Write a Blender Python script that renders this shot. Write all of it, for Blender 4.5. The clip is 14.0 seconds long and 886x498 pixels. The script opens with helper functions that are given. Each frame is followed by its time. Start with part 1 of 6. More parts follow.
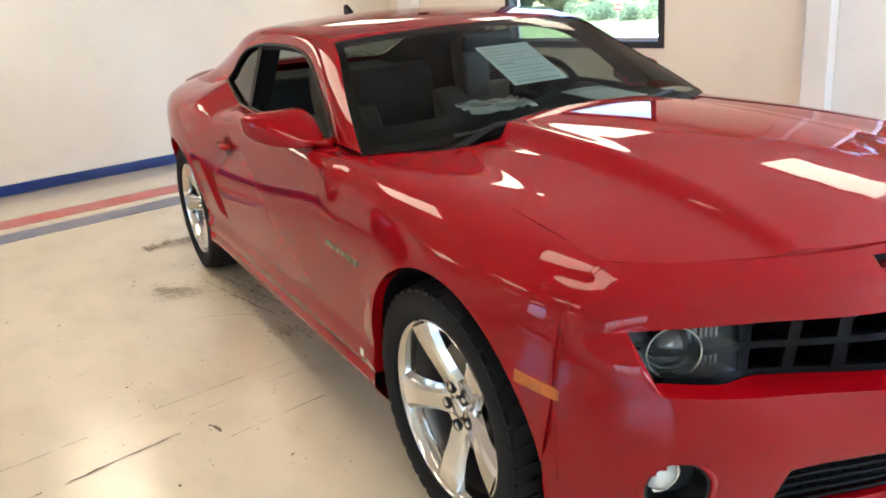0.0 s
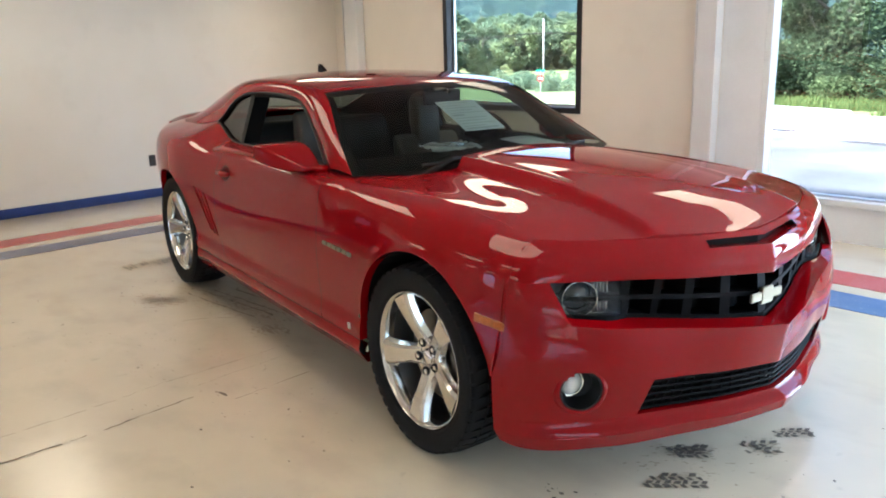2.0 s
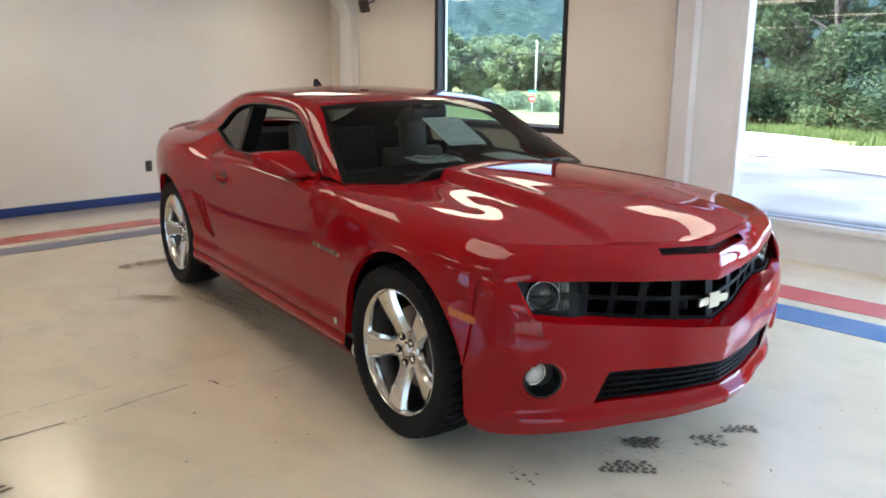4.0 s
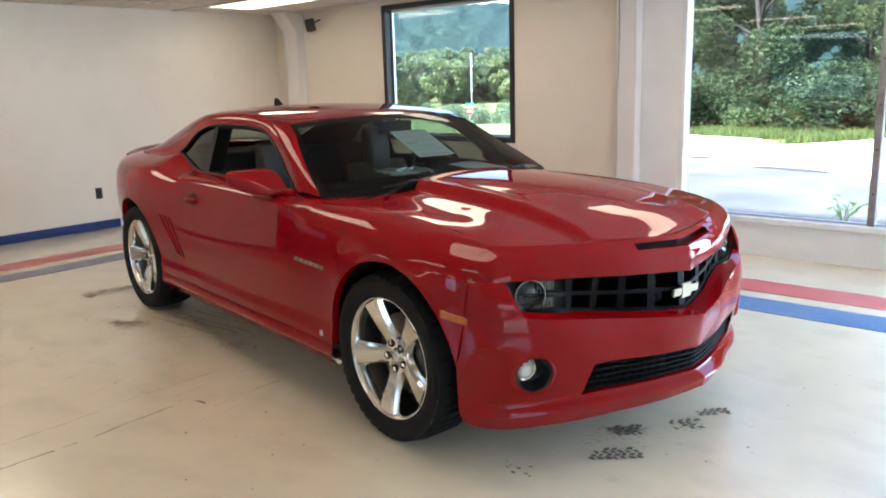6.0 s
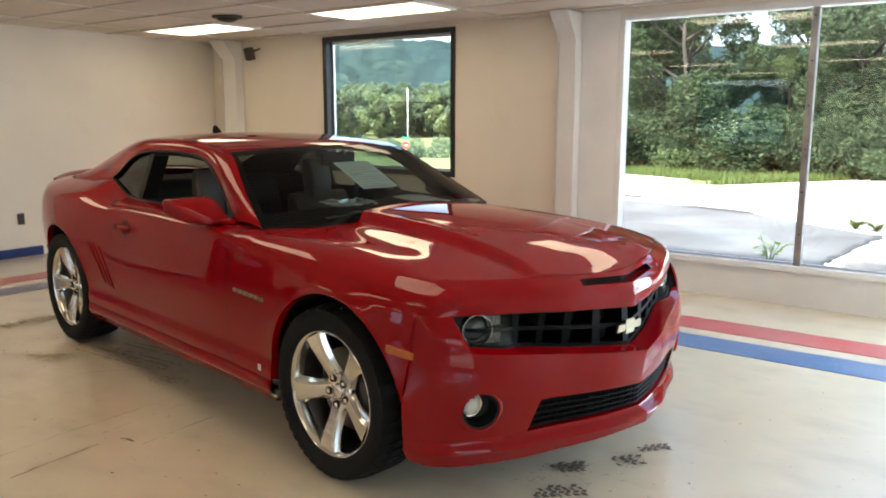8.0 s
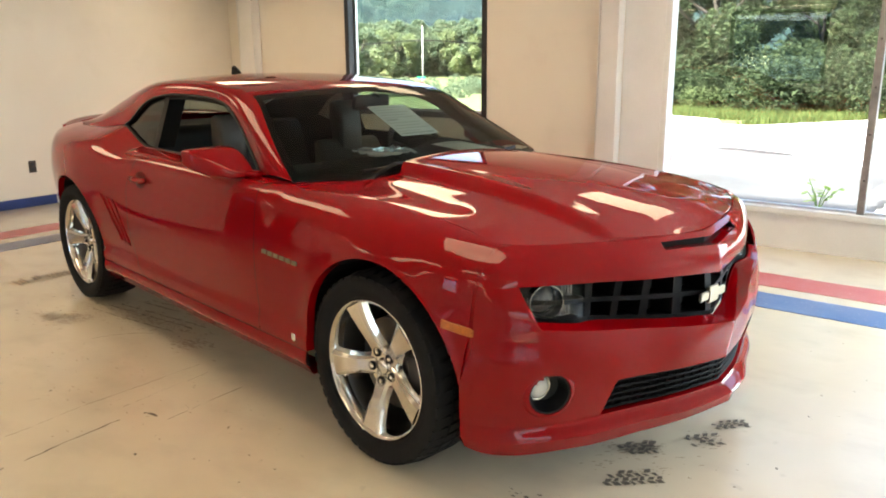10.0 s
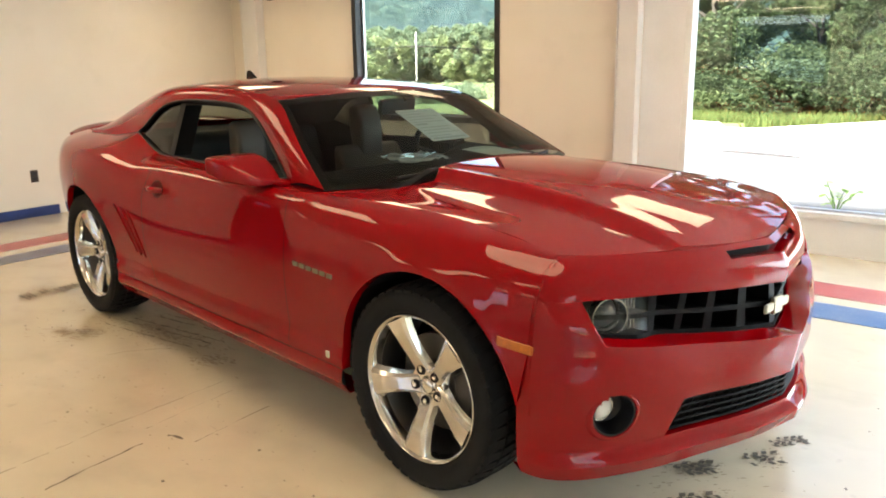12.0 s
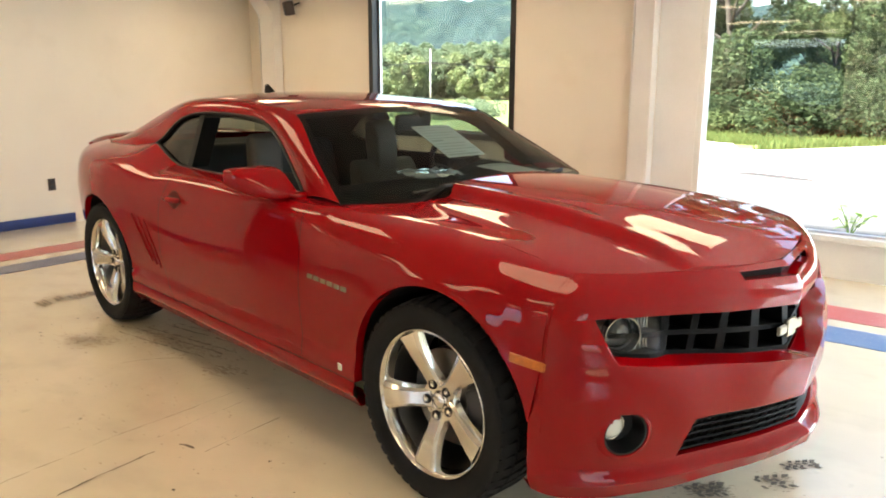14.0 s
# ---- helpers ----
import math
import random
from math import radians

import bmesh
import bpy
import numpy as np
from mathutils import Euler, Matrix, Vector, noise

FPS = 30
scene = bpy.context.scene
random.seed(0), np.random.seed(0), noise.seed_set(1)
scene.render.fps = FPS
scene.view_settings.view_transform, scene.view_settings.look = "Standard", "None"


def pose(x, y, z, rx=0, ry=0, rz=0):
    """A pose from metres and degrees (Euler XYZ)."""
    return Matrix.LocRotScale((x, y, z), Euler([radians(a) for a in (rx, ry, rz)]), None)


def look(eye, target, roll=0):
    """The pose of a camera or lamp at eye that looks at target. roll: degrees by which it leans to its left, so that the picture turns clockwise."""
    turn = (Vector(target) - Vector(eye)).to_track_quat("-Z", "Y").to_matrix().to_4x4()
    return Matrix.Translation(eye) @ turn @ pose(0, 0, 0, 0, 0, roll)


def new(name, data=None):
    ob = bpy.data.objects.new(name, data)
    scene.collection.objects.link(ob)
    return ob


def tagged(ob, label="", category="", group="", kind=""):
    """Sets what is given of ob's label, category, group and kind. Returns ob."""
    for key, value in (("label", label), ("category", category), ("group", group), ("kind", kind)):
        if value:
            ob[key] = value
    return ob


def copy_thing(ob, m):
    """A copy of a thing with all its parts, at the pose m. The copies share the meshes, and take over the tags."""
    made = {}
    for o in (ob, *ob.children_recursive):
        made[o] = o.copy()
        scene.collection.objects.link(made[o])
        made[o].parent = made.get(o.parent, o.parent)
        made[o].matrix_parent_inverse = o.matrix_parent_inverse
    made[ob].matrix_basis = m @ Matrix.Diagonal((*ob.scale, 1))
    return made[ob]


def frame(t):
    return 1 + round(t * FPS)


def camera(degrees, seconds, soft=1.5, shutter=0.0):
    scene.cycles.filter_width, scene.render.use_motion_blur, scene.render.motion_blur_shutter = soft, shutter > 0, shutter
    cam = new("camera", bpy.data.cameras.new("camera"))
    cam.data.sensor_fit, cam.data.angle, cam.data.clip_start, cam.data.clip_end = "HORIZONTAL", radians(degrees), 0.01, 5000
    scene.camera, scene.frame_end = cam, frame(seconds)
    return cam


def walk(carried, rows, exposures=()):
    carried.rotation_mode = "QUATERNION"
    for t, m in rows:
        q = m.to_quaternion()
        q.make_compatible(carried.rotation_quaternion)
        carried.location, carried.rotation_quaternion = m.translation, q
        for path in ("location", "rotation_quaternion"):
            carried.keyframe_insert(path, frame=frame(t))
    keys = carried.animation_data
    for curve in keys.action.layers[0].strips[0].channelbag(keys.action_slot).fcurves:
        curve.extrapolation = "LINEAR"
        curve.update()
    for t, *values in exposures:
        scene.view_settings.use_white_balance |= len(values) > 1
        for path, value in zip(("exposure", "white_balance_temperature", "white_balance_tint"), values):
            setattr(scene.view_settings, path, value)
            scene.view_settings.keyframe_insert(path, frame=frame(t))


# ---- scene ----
import functools

cam = camera(59.4, 14.0, soft=1.9)
PATH = [
    (0, (2.773, -2.201, 1.446), (1.263, -1.052, 0.814), -4.6),
    (0.5, (2.992, -2.356, 1.446), (1.481, -1.17, 0.891), -5.0),
    (1, (3.175, -2.523, 1.47), (1.756, -1.249, 0.867), -2.5),
    (1.5, (3.209, -2.737, 1.466), (1.756, -1.459, 0.961), -3.4),
    (2, (3.301, -2.875, 1.468), (1.894, -1.542, 0.975), -1.5),
    (2.5, (3.452, -2.956, 1.459), (2.068, -1.58, 1.025), 0.9),
    (3, (3.518, -3.032, 1.468), (2.102, -1.702, 0.993), -0.0),
    (3.5, (3.531, -3.042, 1.468), (2.123, -1.7, 1.002), 0.4),
    (3.7, (3.53, -3.042, 1.477), (2.133, -1.687, 1.018), 0.6),
    (5.8, (3.498, -3.22, 1.485), (2.126, -1.827, 1.061), -1.7),
    (6, (3.491, -3.243, 1.475), (2.197, -1.776, 1.058), -1.7),
    (6.5, (3.493, -3.273, 1.482), (2.327, -1.693, 1.104), -1.3),
    (7, (3.493, -3.278, 1.484), (2.374, -1.657, 1.136), -0.8),
    (7.5, (3.483, -3.3, 1.483), (2.354, -1.687, 1.13), -0.6),
    (8, (3.428, -3.245, 1.468), (2.258, -1.658, 1.133), 0.1),
    (8.5, (3.285, -3.089, 1.455), (2.143, -1.494, 1.065), -1.5),
    (9, (3.181, -2.999, 1.456), (1.989, -1.456, 1.012), -0.1),
    (9.2, (3.179, -3.025, 1.467), (1.968, -1.505, 0.994), -0.1),
    (11.3, (2.838, -3.005, 1.446), (1.705, -1.428, 0.967), -0.6),
    (11.5, (2.832, -2.995, 1.444), (1.681, -1.432, 0.96), -0.8),
    (12, (2.832, -3.005, 1.444), (1.659, -1.454, 0.975), -0.8),
    (12.5, (2.825, -3.021, 1.45), (1.643, -1.468, 1.01), -0.4),
    (13, (2.825, -3.023, 1.447), (1.637, -1.472, 1.021), -0.3),
    (13.5, (2.83, -3.027, 1.445), (1.634, -1.482, 1.017), -0.2),
    (14, (2.832, -3.028, 1.447), (1.633, -1.486, 1.018), 0.2),
]
EXPOSURES = [(0.0, 3.32, 5450, 10), (0.5, 3.04, 5450, 10), (1.5, 2.90, 5500, 10), (3.0, 2.66, 5400, 10), (6.0, 2.72, 5500, 10), (6.5, 2.56, 5600, 10), (7.5, 2.42, 6000, 10), (9.0, 2.67, 6450, 10), (11.5, 3.03, 6750, 10), (14.0, 3.05, 6800, 10)]
walk(cam, [(t, look(eye, target, roll)) for t, eye, target, roll in PATH], EXPOSURES)

# ---- world and sun ----
world = bpy.data.worlds.new("sky")
scene.world = world
world.use_nodes = True
_n = world.node_tree
_sky = _n.nodes.new("ShaderNodeTexSky")
_sky.sky_type = "NISHITA"
_sky.sun_disc = False
_sky.sun_elevation = radians(44)
_sky.sun_rotation = radians(196)
_sky.air_density = 1.0
_sky.dust_density = 3.0
_n.links.new(_sky.outputs["Color"], _n.nodes["Background"].inputs["Color"])
_n.nodes["Background"].inputs["Strength"].default_value = 0.15
_sun = bpy.data.lights.new("sun", "SUN")
_sun.energy = 5.0
_sun.angle = radians(6)
_sun.color = (1.0, 0.95, 0.87)
sun = new("sun", _sun)
sun.matrix_world = look((-20, -69, 71), (0, 0, 0))


def window_daylight(name, m, width, height, power):
    """Daylight of the open sky entering at a shop window, as a panel in its opening."""
    d = bpy.data.lights.new(name, "AREA")
    d.shape = "RECTANGLE"
    d.size, d.size_y = width, height
    d.energy = power
    d.color = (0.78, 0.90, 1.0)
    new(name, d).matrix_world = m


window_daylight("daylight_north", look((5.46, 3.305, 1.30), (5.46, 0.0, 1.30)), 4.4, 1.9, 61.0)
window_daylight("daylight_east", look((8.70, -5.75, 1.30), (0.0, -5.75, 1.30)), 4.1, 1.9, 3.5)


# ---- materials ----
class Mat:
    """A node material with a Principled shader and a few shorthands."""

    def __init__(self, name, base=(0.8, 0.8, 0.8), rough=0.5, metal=0.0, coat=0.0, spec=0.5):
        self.m = bpy.data.materials.new(name)
        self.m.use_nodes = True
        self.t = self.m.node_tree
        self.p = self.t.nodes["Principled BSDF"]
        self.p.inputs["Base Color"].default_value = (*base, 1)
        self.p.inputs["Roughness"].default_value = rough
        self.p.inputs["Metallic"].default_value = metal
        self.p.inputs["Coat Weight"].default_value = coat
        self.p.inputs["Coat Roughness"].default_value = 0.02
        self.p.inputs["Specular IOR Level"].default_value = spec
        self.base, self.rough = base, rough

    def node(self, kind, **values):
        n = self.t.nodes.new(kind)
        for k, v in values.items():
            n.inputs[k.replace("_", " ")].default_value = v
        return n

    def link(self, a, b):
        self.t.links.new(a, b)

    def where(self):
        if not hasattr(self, "_co"):
            self._co = self.node("ShaderNodeTexCoord").outputs["Object"]
        return self._co

    def world(self):
        if not hasattr(self, "_geo"):
            self._geo = self.node("ShaderNodeNewGeometry")
        return self._geo.outputs["Position"]

    def noise(self, scale, detail=4.0, rough=0.55, world=True, stretch=None):
        n = self.node("ShaderNodeTexNoise", Scale=scale, Detail=detail, Roughness=rough)
        src = self.world() if world else self.where()
        if stretch:
            mp = self.node("ShaderNodeMapping")
            mp.inputs["Scale"].default_value = stretch
            self.link(src, mp.inputs["Vector"])
            src = mp.outputs["Vector"]
        self.link(src, n.inputs["Vector"])
        return n.outputs["Fac"]

    def ramp(self, fac, *stops):
        r = self.node("ShaderNodeValToRGB")
        e = r.color_ramp.elements
        while len(e) < len(stops):
            e.new(0.5)
        for el, (at, col) in zip(e, stops):
            el.position = at
            el.color = (*col, 1) if len(col) == 3 else col
        self.link(fac, r.inputs["Fac"])
        return r.outputs["Color"]

    def mix(self, fac, a, b, mode="MIX"):
        n = self.t.nodes.new("ShaderNodeMix")
        n.data_type = "RGBA"
        n.blend_type = mode
        for v, s in ((fac, n.inputs[0]), (a, n.inputs[6]), (b, n.inputs[7])):
            if isinstance(v, (int, float)):
                s.default_value = v
            elif isinstance(v, tuple):
                s.default_value = (*v, 1)
            else:
                self.link(v, s)
        return n.outputs[2]

    def colour(self, out):
        self.link(out, self.p.inputs["Base Color"])
        return self

    def roughness(self, fac, lo, hi):
        n = self.node("ShaderNodeMapRange")
        n.inputs["To Min"].default_value, n.inputs["To Max"].default_value = lo, hi
        self.link(fac, n.inputs["Value"])
        self.link(n.outputs["Result"], self.p.inputs["Roughness"])
        return self

    def bump(self, fac, strength=0.1, distance=0.01):
        n = self.node("ShaderNodeBump", Strength=strength, Distance=distance)
        self.link(fac, n.inputs["Height"])
        self.link(n.outputs["Normal"], self.p.inputs["Normal"])
        return self

    def vary(self, amount=0.12, scale=3.0, fine=60.0, bump=0.05):
        """Blotches, grain and a fine relief over the base colour."""
        a, b = self.noise(scale), self.noise(fine)
        dark = tuple(c * (1 - amount) for c in self.base)
        light = tuple(min(1, c * (1 + amount)) for c in self.base)
        col = self.ramp(a, (0.3, dark), (0.7, light))
        col = self.mix(0.25, col, self.ramp(b, (0.35, dark), (0.65, light)))
        self.colour(col)
        self.roughness(a, max(0, self.rough - 0.08), min(1, self.rough + 0.1))
        if bump:
            self.bump(b, bump, 0.004)
        return self


def glass_mat(name, tint=(1, 1, 1), head_on=0.04, gloss=1.0):
    """Thin clear glass: tinted see-through, with a mirror that grows towards grazing views."""
    m = bpy.data.materials.new(name)
    m.use_nodes = True
    t = m.node_tree
    t.nodes.remove(t.nodes["Principled BSDF"])
    out = t.nodes["Material Output"]
    tr = t.nodes.new("ShaderNodeBsdfTransparent")
    tr.inputs["Color"].default_value = (*tint, 1)
    gl = t.nodes.new("ShaderNodeBsdfGlossy")
    gl.inputs["Roughness"].default_value = 0.0
    gl.inputs["Color"].default_value = (gloss, gloss, gloss, 1)
    lw = t.nodes.new("ShaderNodeLayerWeight")
    lw.inputs["Blend"].default_value = 0.5
    pw = t.nodes.new("ShaderNodeMath")
    pw.operation = "POWER"
    pw.inputs[1].default_value = 5.0
    ad = t.nodes.new("ShaderNodeMath")
    ad.operation = "MULTIPLY_ADD"
    ad.inputs[1].default_value, ad.inputs[2].default_value = 1 - head_on, head_on
    mx = t.nodes.new("ShaderNodeMixShader")
    t.links.new(lw.outputs["Facing"], pw.inputs[0])
    t.links.new(pw.outputs[0], ad.inputs[0])
    t.links.new(ad.outputs[0], mx.inputs[0])
    t.links.new(tr.outputs[0], mx.inputs[1])
    t.links.new(gl.outputs[0], mx.inputs[2])
    t.links.new(mx.outputs[0], out.inputs["Surface"])
    return m


def glow(name, colour, strength):
    m = Mat(name, (0.9, 0.9, 0.9), 0.5)
    m.p.inputs["Emission Color"].default_value = (*colour, 1)
    m.p.inputs["Emission Strength"].default_value = strength
    return m.m


def wall_paint():
    m = Mat("wall_paint", (0.80, 0.765, 0.70), 0.55)
    a, b, c = m.noise(0.7, 3), m.noise(2.6, 5), m.noise(140, 2)
    col = m.ramp(a, (0.30, (0.76, 0.705, 0.62)), (0.70, (0.84, 0.79, 0.71)))
    col = m.mix(m.ramp(b, (0.56, (0, 0, 0)), (0.78, (0.35, 0.35, 0.35))), col, (0.66, 0.60, 0.52))
    m.colour(col)
    m.bump(c, 0.08, 0.003)
    return m.m


def post_paint():
    m = Mat("post_paint", (0.80, 0.80, 0.80), 0.45)
    m.vary(0.07, 2.0, 90, 0.06)
    return m.m


def floor_paint():
    m = Mat("floor_paint", (0.66, 0.61, 0.52), 0.3, coat=1.0)
    m.p.inputs["Coat IOR"].default_value = 1.42
    m.p.inputs["Coat Roughness"].default_value = 0.25
    a, b = m.noise(0.45, 3), m.noise(2.2, 3)
    grain, spots = m.noise(55, 3), m.noise(9, 2, 0.5)
    col = m.ramp(a, (0.32, (0.69, 0.595, 0.43)), (0.68, (0.77, 0.69, 0.535)))
    col = m.mix(m.ramp(b, (0.40, (0, 0, 0)), (0.85, (0.45, 0.45, 0.45))), col, (0.54, 0.48, 0.38))
    fine = m.noise(3.0, 4, 0.5, stretch=(1.0, 1.5, 1.0))
    col = m.mix(m.ramp(fine, (0.50, (0, 0, 0)), (0.80, (0.45, 0.45, 0.45))), col, (0.50, 0.43, 0.33))
    col = m.mix(m.ramp(spots, (0.70, (0, 0, 0)), (0.82, (0.5, 0.5, 0.5))), col, (0.42, 0.37, 0.30))
    m.colour(col)
    m.roughness(b, 0.12, 0.30)
    m.bump(m.mix(0.25, a, grain), 0.05, 0.006)
    return m.m


def stripe_paint(name, base):
    m = Mat(name, base, 0.32)
    a, b = m.noise(1.6, 5), m.noise(40, 3)
    pale = tuple(0.75 * c + 0.25 * 0.6 for c in base)
    col = m.ramp(a, (0.35, base), (0.75, pale))
    m.colour(m.mix(m.ramp(b, (0.60, (0, 0, 0)), (0.72, (0.3, 0.3, 0.3))), col, (0.60, 0.56, 0.5)))
    return m.m


def ceiling_tile():
    m = Mat("ceiling_tile", (0.72, 0.67, 0.60), 0.9, spec=0.2)
    a, b = m.noise(1.1, 3), m.noise(120, 4, 0.7)
    col = m.ramp(a, (0.3, (0.66, 0.60, 0.52)), (0.7, (0.76, 0.71, 0.64)))
    m.colour(m.mix(m.ramp(b, (0.60, (0, 0, 0)), (0.66, (0.6, 0.6, 0.6))), col, (0.40, 0.36, 0.31)))
    m.bump(b, 0.3, 0.004)
    return m.m


def metal(name, base, rough, amount=0.08):
    m = Mat(name, base, rough, 1.0)
    a = m.noise(6, 4)
    m.roughness(a, max(0.02, rough - amount), rough + amount)
    return m.m


def asphalt():
    m = Mat("lot_concrete", (0.30, 0.29, 0.28), 0.9)
    a, b, c = m.noise(0.12, 4), m.noise(1.4, 6), m.noise(40, 2)
    col = m.ramp(a, (0.35, (0.50, 0.49, 0.47)), (0.65, (0.60, 0.59, 0.57)))
    col = m.mix(m.ramp(b, (0.45, (0, 0, 0)), (0.8, (0.5, 0.5, 0.5))), col, (0.36, 0.355, 0.345))
    m.colour(col).bump(c, 0.3, 0.01)
    return m.m


def grass_ground():
    m = Mat("grass_ground", (0.08, 0.11, 0.03), 0.95)
    a, b = m.noise(0.06, 4), m.noise(2.5, 6)
    col = m.ramp(a, (0.35, (0.09, 0.13, 0.035)), (0.65, (0.20, 0.20, 0.07)))
    m.colour(m.mix(0.35, col, m.ramp(b, (0.3, (0.04, 0.07, 0.015)), (0.7, (0.15, 0.18, 0.05)))))
    return m.m


def leaf_mat(name, dark, light):
    m = Mat(name, dark, 0.75, spec=0.08)
    r = m.node("ShaderNodeNewGeometry").outputs["Random Per Island"]
    col = m.ramp(r, (0.0, dark), (1.0, light))
    m.colour(col)
    tl = m.t.nodes.new("ShaderNodeBsdfTranslucent")
    m.link(col, tl.inputs["Color"])
    mx = m.t.nodes.new("ShaderNodeMixShader")
    mx.inputs[0].default_value = 0.42
    m.link(m.p.outputs[0], mx.inputs[1])
    m.link(tl.outputs[0], mx.inputs[2])
    m.link(mx.outputs[0], m.t.nodes["Material Output"].inputs["Surface"])
    return m.m


def hill_mat():
    m = Mat("hill_forest_hazy", (0.05, 0.08, 0.04), 1.0, spec=0.0)
    a, b = m.noise(0.085, 6, 0.75), m.noise(0.008, 3)
    # The forest tones carry the bluish haze of distance in their colour.
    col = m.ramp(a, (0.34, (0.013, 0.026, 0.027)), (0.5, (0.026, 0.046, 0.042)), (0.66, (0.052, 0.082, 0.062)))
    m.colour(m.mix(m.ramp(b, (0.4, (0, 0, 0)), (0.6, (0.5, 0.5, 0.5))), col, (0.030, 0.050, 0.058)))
    m.bump(a, 0.8, 8.0)
    return m.m


WALL, POST, FLOOR, TILE = wall_paint(), post_paint(), floor_paint(), ceiling_tile()
STRIPE_RED = stripe_paint("stripe_red", (0.49, 0.066, 0.062))
STRIPE_BLUE = stripe_paint("stripe_blue", (0.055, 0.14, 0.34))
STRIPE_SLATE = stripe_paint("stripe_slate", (0.13, 0.145, 0.24))
BASE_BLUE = Mat("base_blue", (0.009, 0.032, 0.17), 0.4).vary(0.25, 4, 50).m
ALU = metal("window_aluminium", (0.62, 0.63, 0.64), 0.35)
MULLION = Mat("weathered_aluminium", (0.30, 0.29, 0.28), 0.45, 0.7).vary(0.3, 7, 60, 0.1).m
FRAME_WHITE = Mat("frame_white", (0.78, 0.79, 0.79), 0.4).vary(0.08, 5, 80).m
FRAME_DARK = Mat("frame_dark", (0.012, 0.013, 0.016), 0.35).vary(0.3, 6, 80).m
PANE = glass_mat("window_glass", (0.96, 0.98, 0.975), 0.04)
GRID_PAINT = Mat("grid_paint", (0.66, 0.61, 0.54), 0.5).vary(0.06, 3, 50).m
LIGHT_LENS = glow("light_lens", (1.0, 0.78, 0.49), 0.95)
BLACK_PLASTIC = Mat("black_plastic", (0.018, 0.018, 0.019), 0.5).vary(0.2, 9, 120).m
BROWN = Mat("brown_plastic", (0.04, 0.024, 0.016), 0.45).vary(0.2, 9, 120).m
LOT, GRASS, HILL = asphalt(), grass_ground(), hill_mat()
STONE = Mat("rubble_stone", (0.25, 0.24, 0.23), 0.9).vary(0.35, 0.8, 9, 0.4).m
LEAF_A = leaf_mat("leaf_dark", (0.026, 0.044, 0.022), (0.074, 0.104, 0.050))
LEAF_B = leaf_mat("leaf_fresh", (0.055, 0.085, 0.025), (0.14, 0.18, 0.06))
# Far foliage: distance haze is put into the colour, pale and bluish.
LEAF_FAR_HAZY = leaf_mat("leaf_far_hazy", (0.095, 0.145, 0.090), (0.155, 0.205, 0.120))
BARK = Mat("bark", (0.034, 0.029, 0.023), 0.95).vary(0.3, 3, 30, 0.5).m


# ---- mesh helpers ----
def bm_box(x0, x1, y0, y1, z0, z1, bevel=0.0, bm=None):
    bm = bm or bmesh.new()
    v = [bm.verts.new((x, y, z)) for x in (x0, x1) for y in (y0, y1) for z in (z0, z1)]
    fs = [bm.faces.new([v[i] for i in q]) for q in ((0, 1, 3, 2), (4, 6, 7, 5), (0, 4, 5, 1), (2, 3, 7, 6), (0, 2, 6, 4), (1, 5, 7, 3))]
    if bevel:
        es = list({e for f in fs for e in f.edges})
        bmesh.ops.bevel(bm, geom=es, offset=bevel, segments=2, affect="EDGES", profile=0.5)
    return bm


def bm_tube(points, radius, sides=10, bm=None, closed=False, caps=True):
    """A round bar along a polyline; radius: a number or one for each point."""
    bm = bm or bmesh.new()
    pts = [Vector(p) for p in points]
    rad = radius if isinstance(radius, (list, tuple)) else [radius] * len(pts)
    rings = []
    for i, p in enumerate(pts):
        a = pts[i - 1] if (i or closed) else p
        b = pts[(i + 1) % len(pts)] if (i < len(pts) - 1 or closed) else p
        d = (b - a).normalized()
        u = d.cross(Vector((0, 0, 1)) if abs(d.z) < 0.95 else Vector((1, 0, 0))).normalized()
        w = d.cross(u)
        rings.append([bm.verts.new(p + rad[i] * (math.cos(k) * u + math.sin(k) * w)) for k in (2 * math.pi * j / sides for j in range(sides))])
    n = len(rings)
    for i in range(n if closed else n - 1):
        r, s = rings[i], rings[(i + 1) % n]
        for j in range(sides):
            bm.faces.new((r[j], r[(j + 1) % sides], s[(j + 1) % sides], s[j]))
    if caps and not closed:
        bm.faces.new(rings[0][::-1])
        bm.faces.new(rings[-1])
    return bm


def bm_lathe(profile, steps=48, axis="y", bm=None, a0=0.0, a1=2 * math.pi):
    """Turns a profile of (radius, along) round an axis."""
    bm = bm or bmesh.new()
    full = abs(a1 - a0 - 2 * math.pi) < 1e-6
    rings = []
    for k in range(steps if full else steps + 1):
        a = a0 + (a1 - a0) * k / steps
        c, s = math.cos(a), math.sin(a)
        rings.append([bm.verts.new((r * c, h, r * s) if axis == "y" else (r * c, r * s, h) if axis == "z" else (h, r * c, r * s)) for r, h in profile])
    for k in range(steps):
        r, q = rings[k], rings[(k + 1) % len(rings)]
        for j in range(len(profile) - 1):
            if profile[j][0] < 1e-6 and profile[j + 1][0] < 1e-6:
                continue
            bm.faces.new((r[j], r[j + 1], q[j + 1], q[j]))
    bmesh.ops.remove_doubles(bm, verts=bm.verts, dist=1e-6)
    return bm


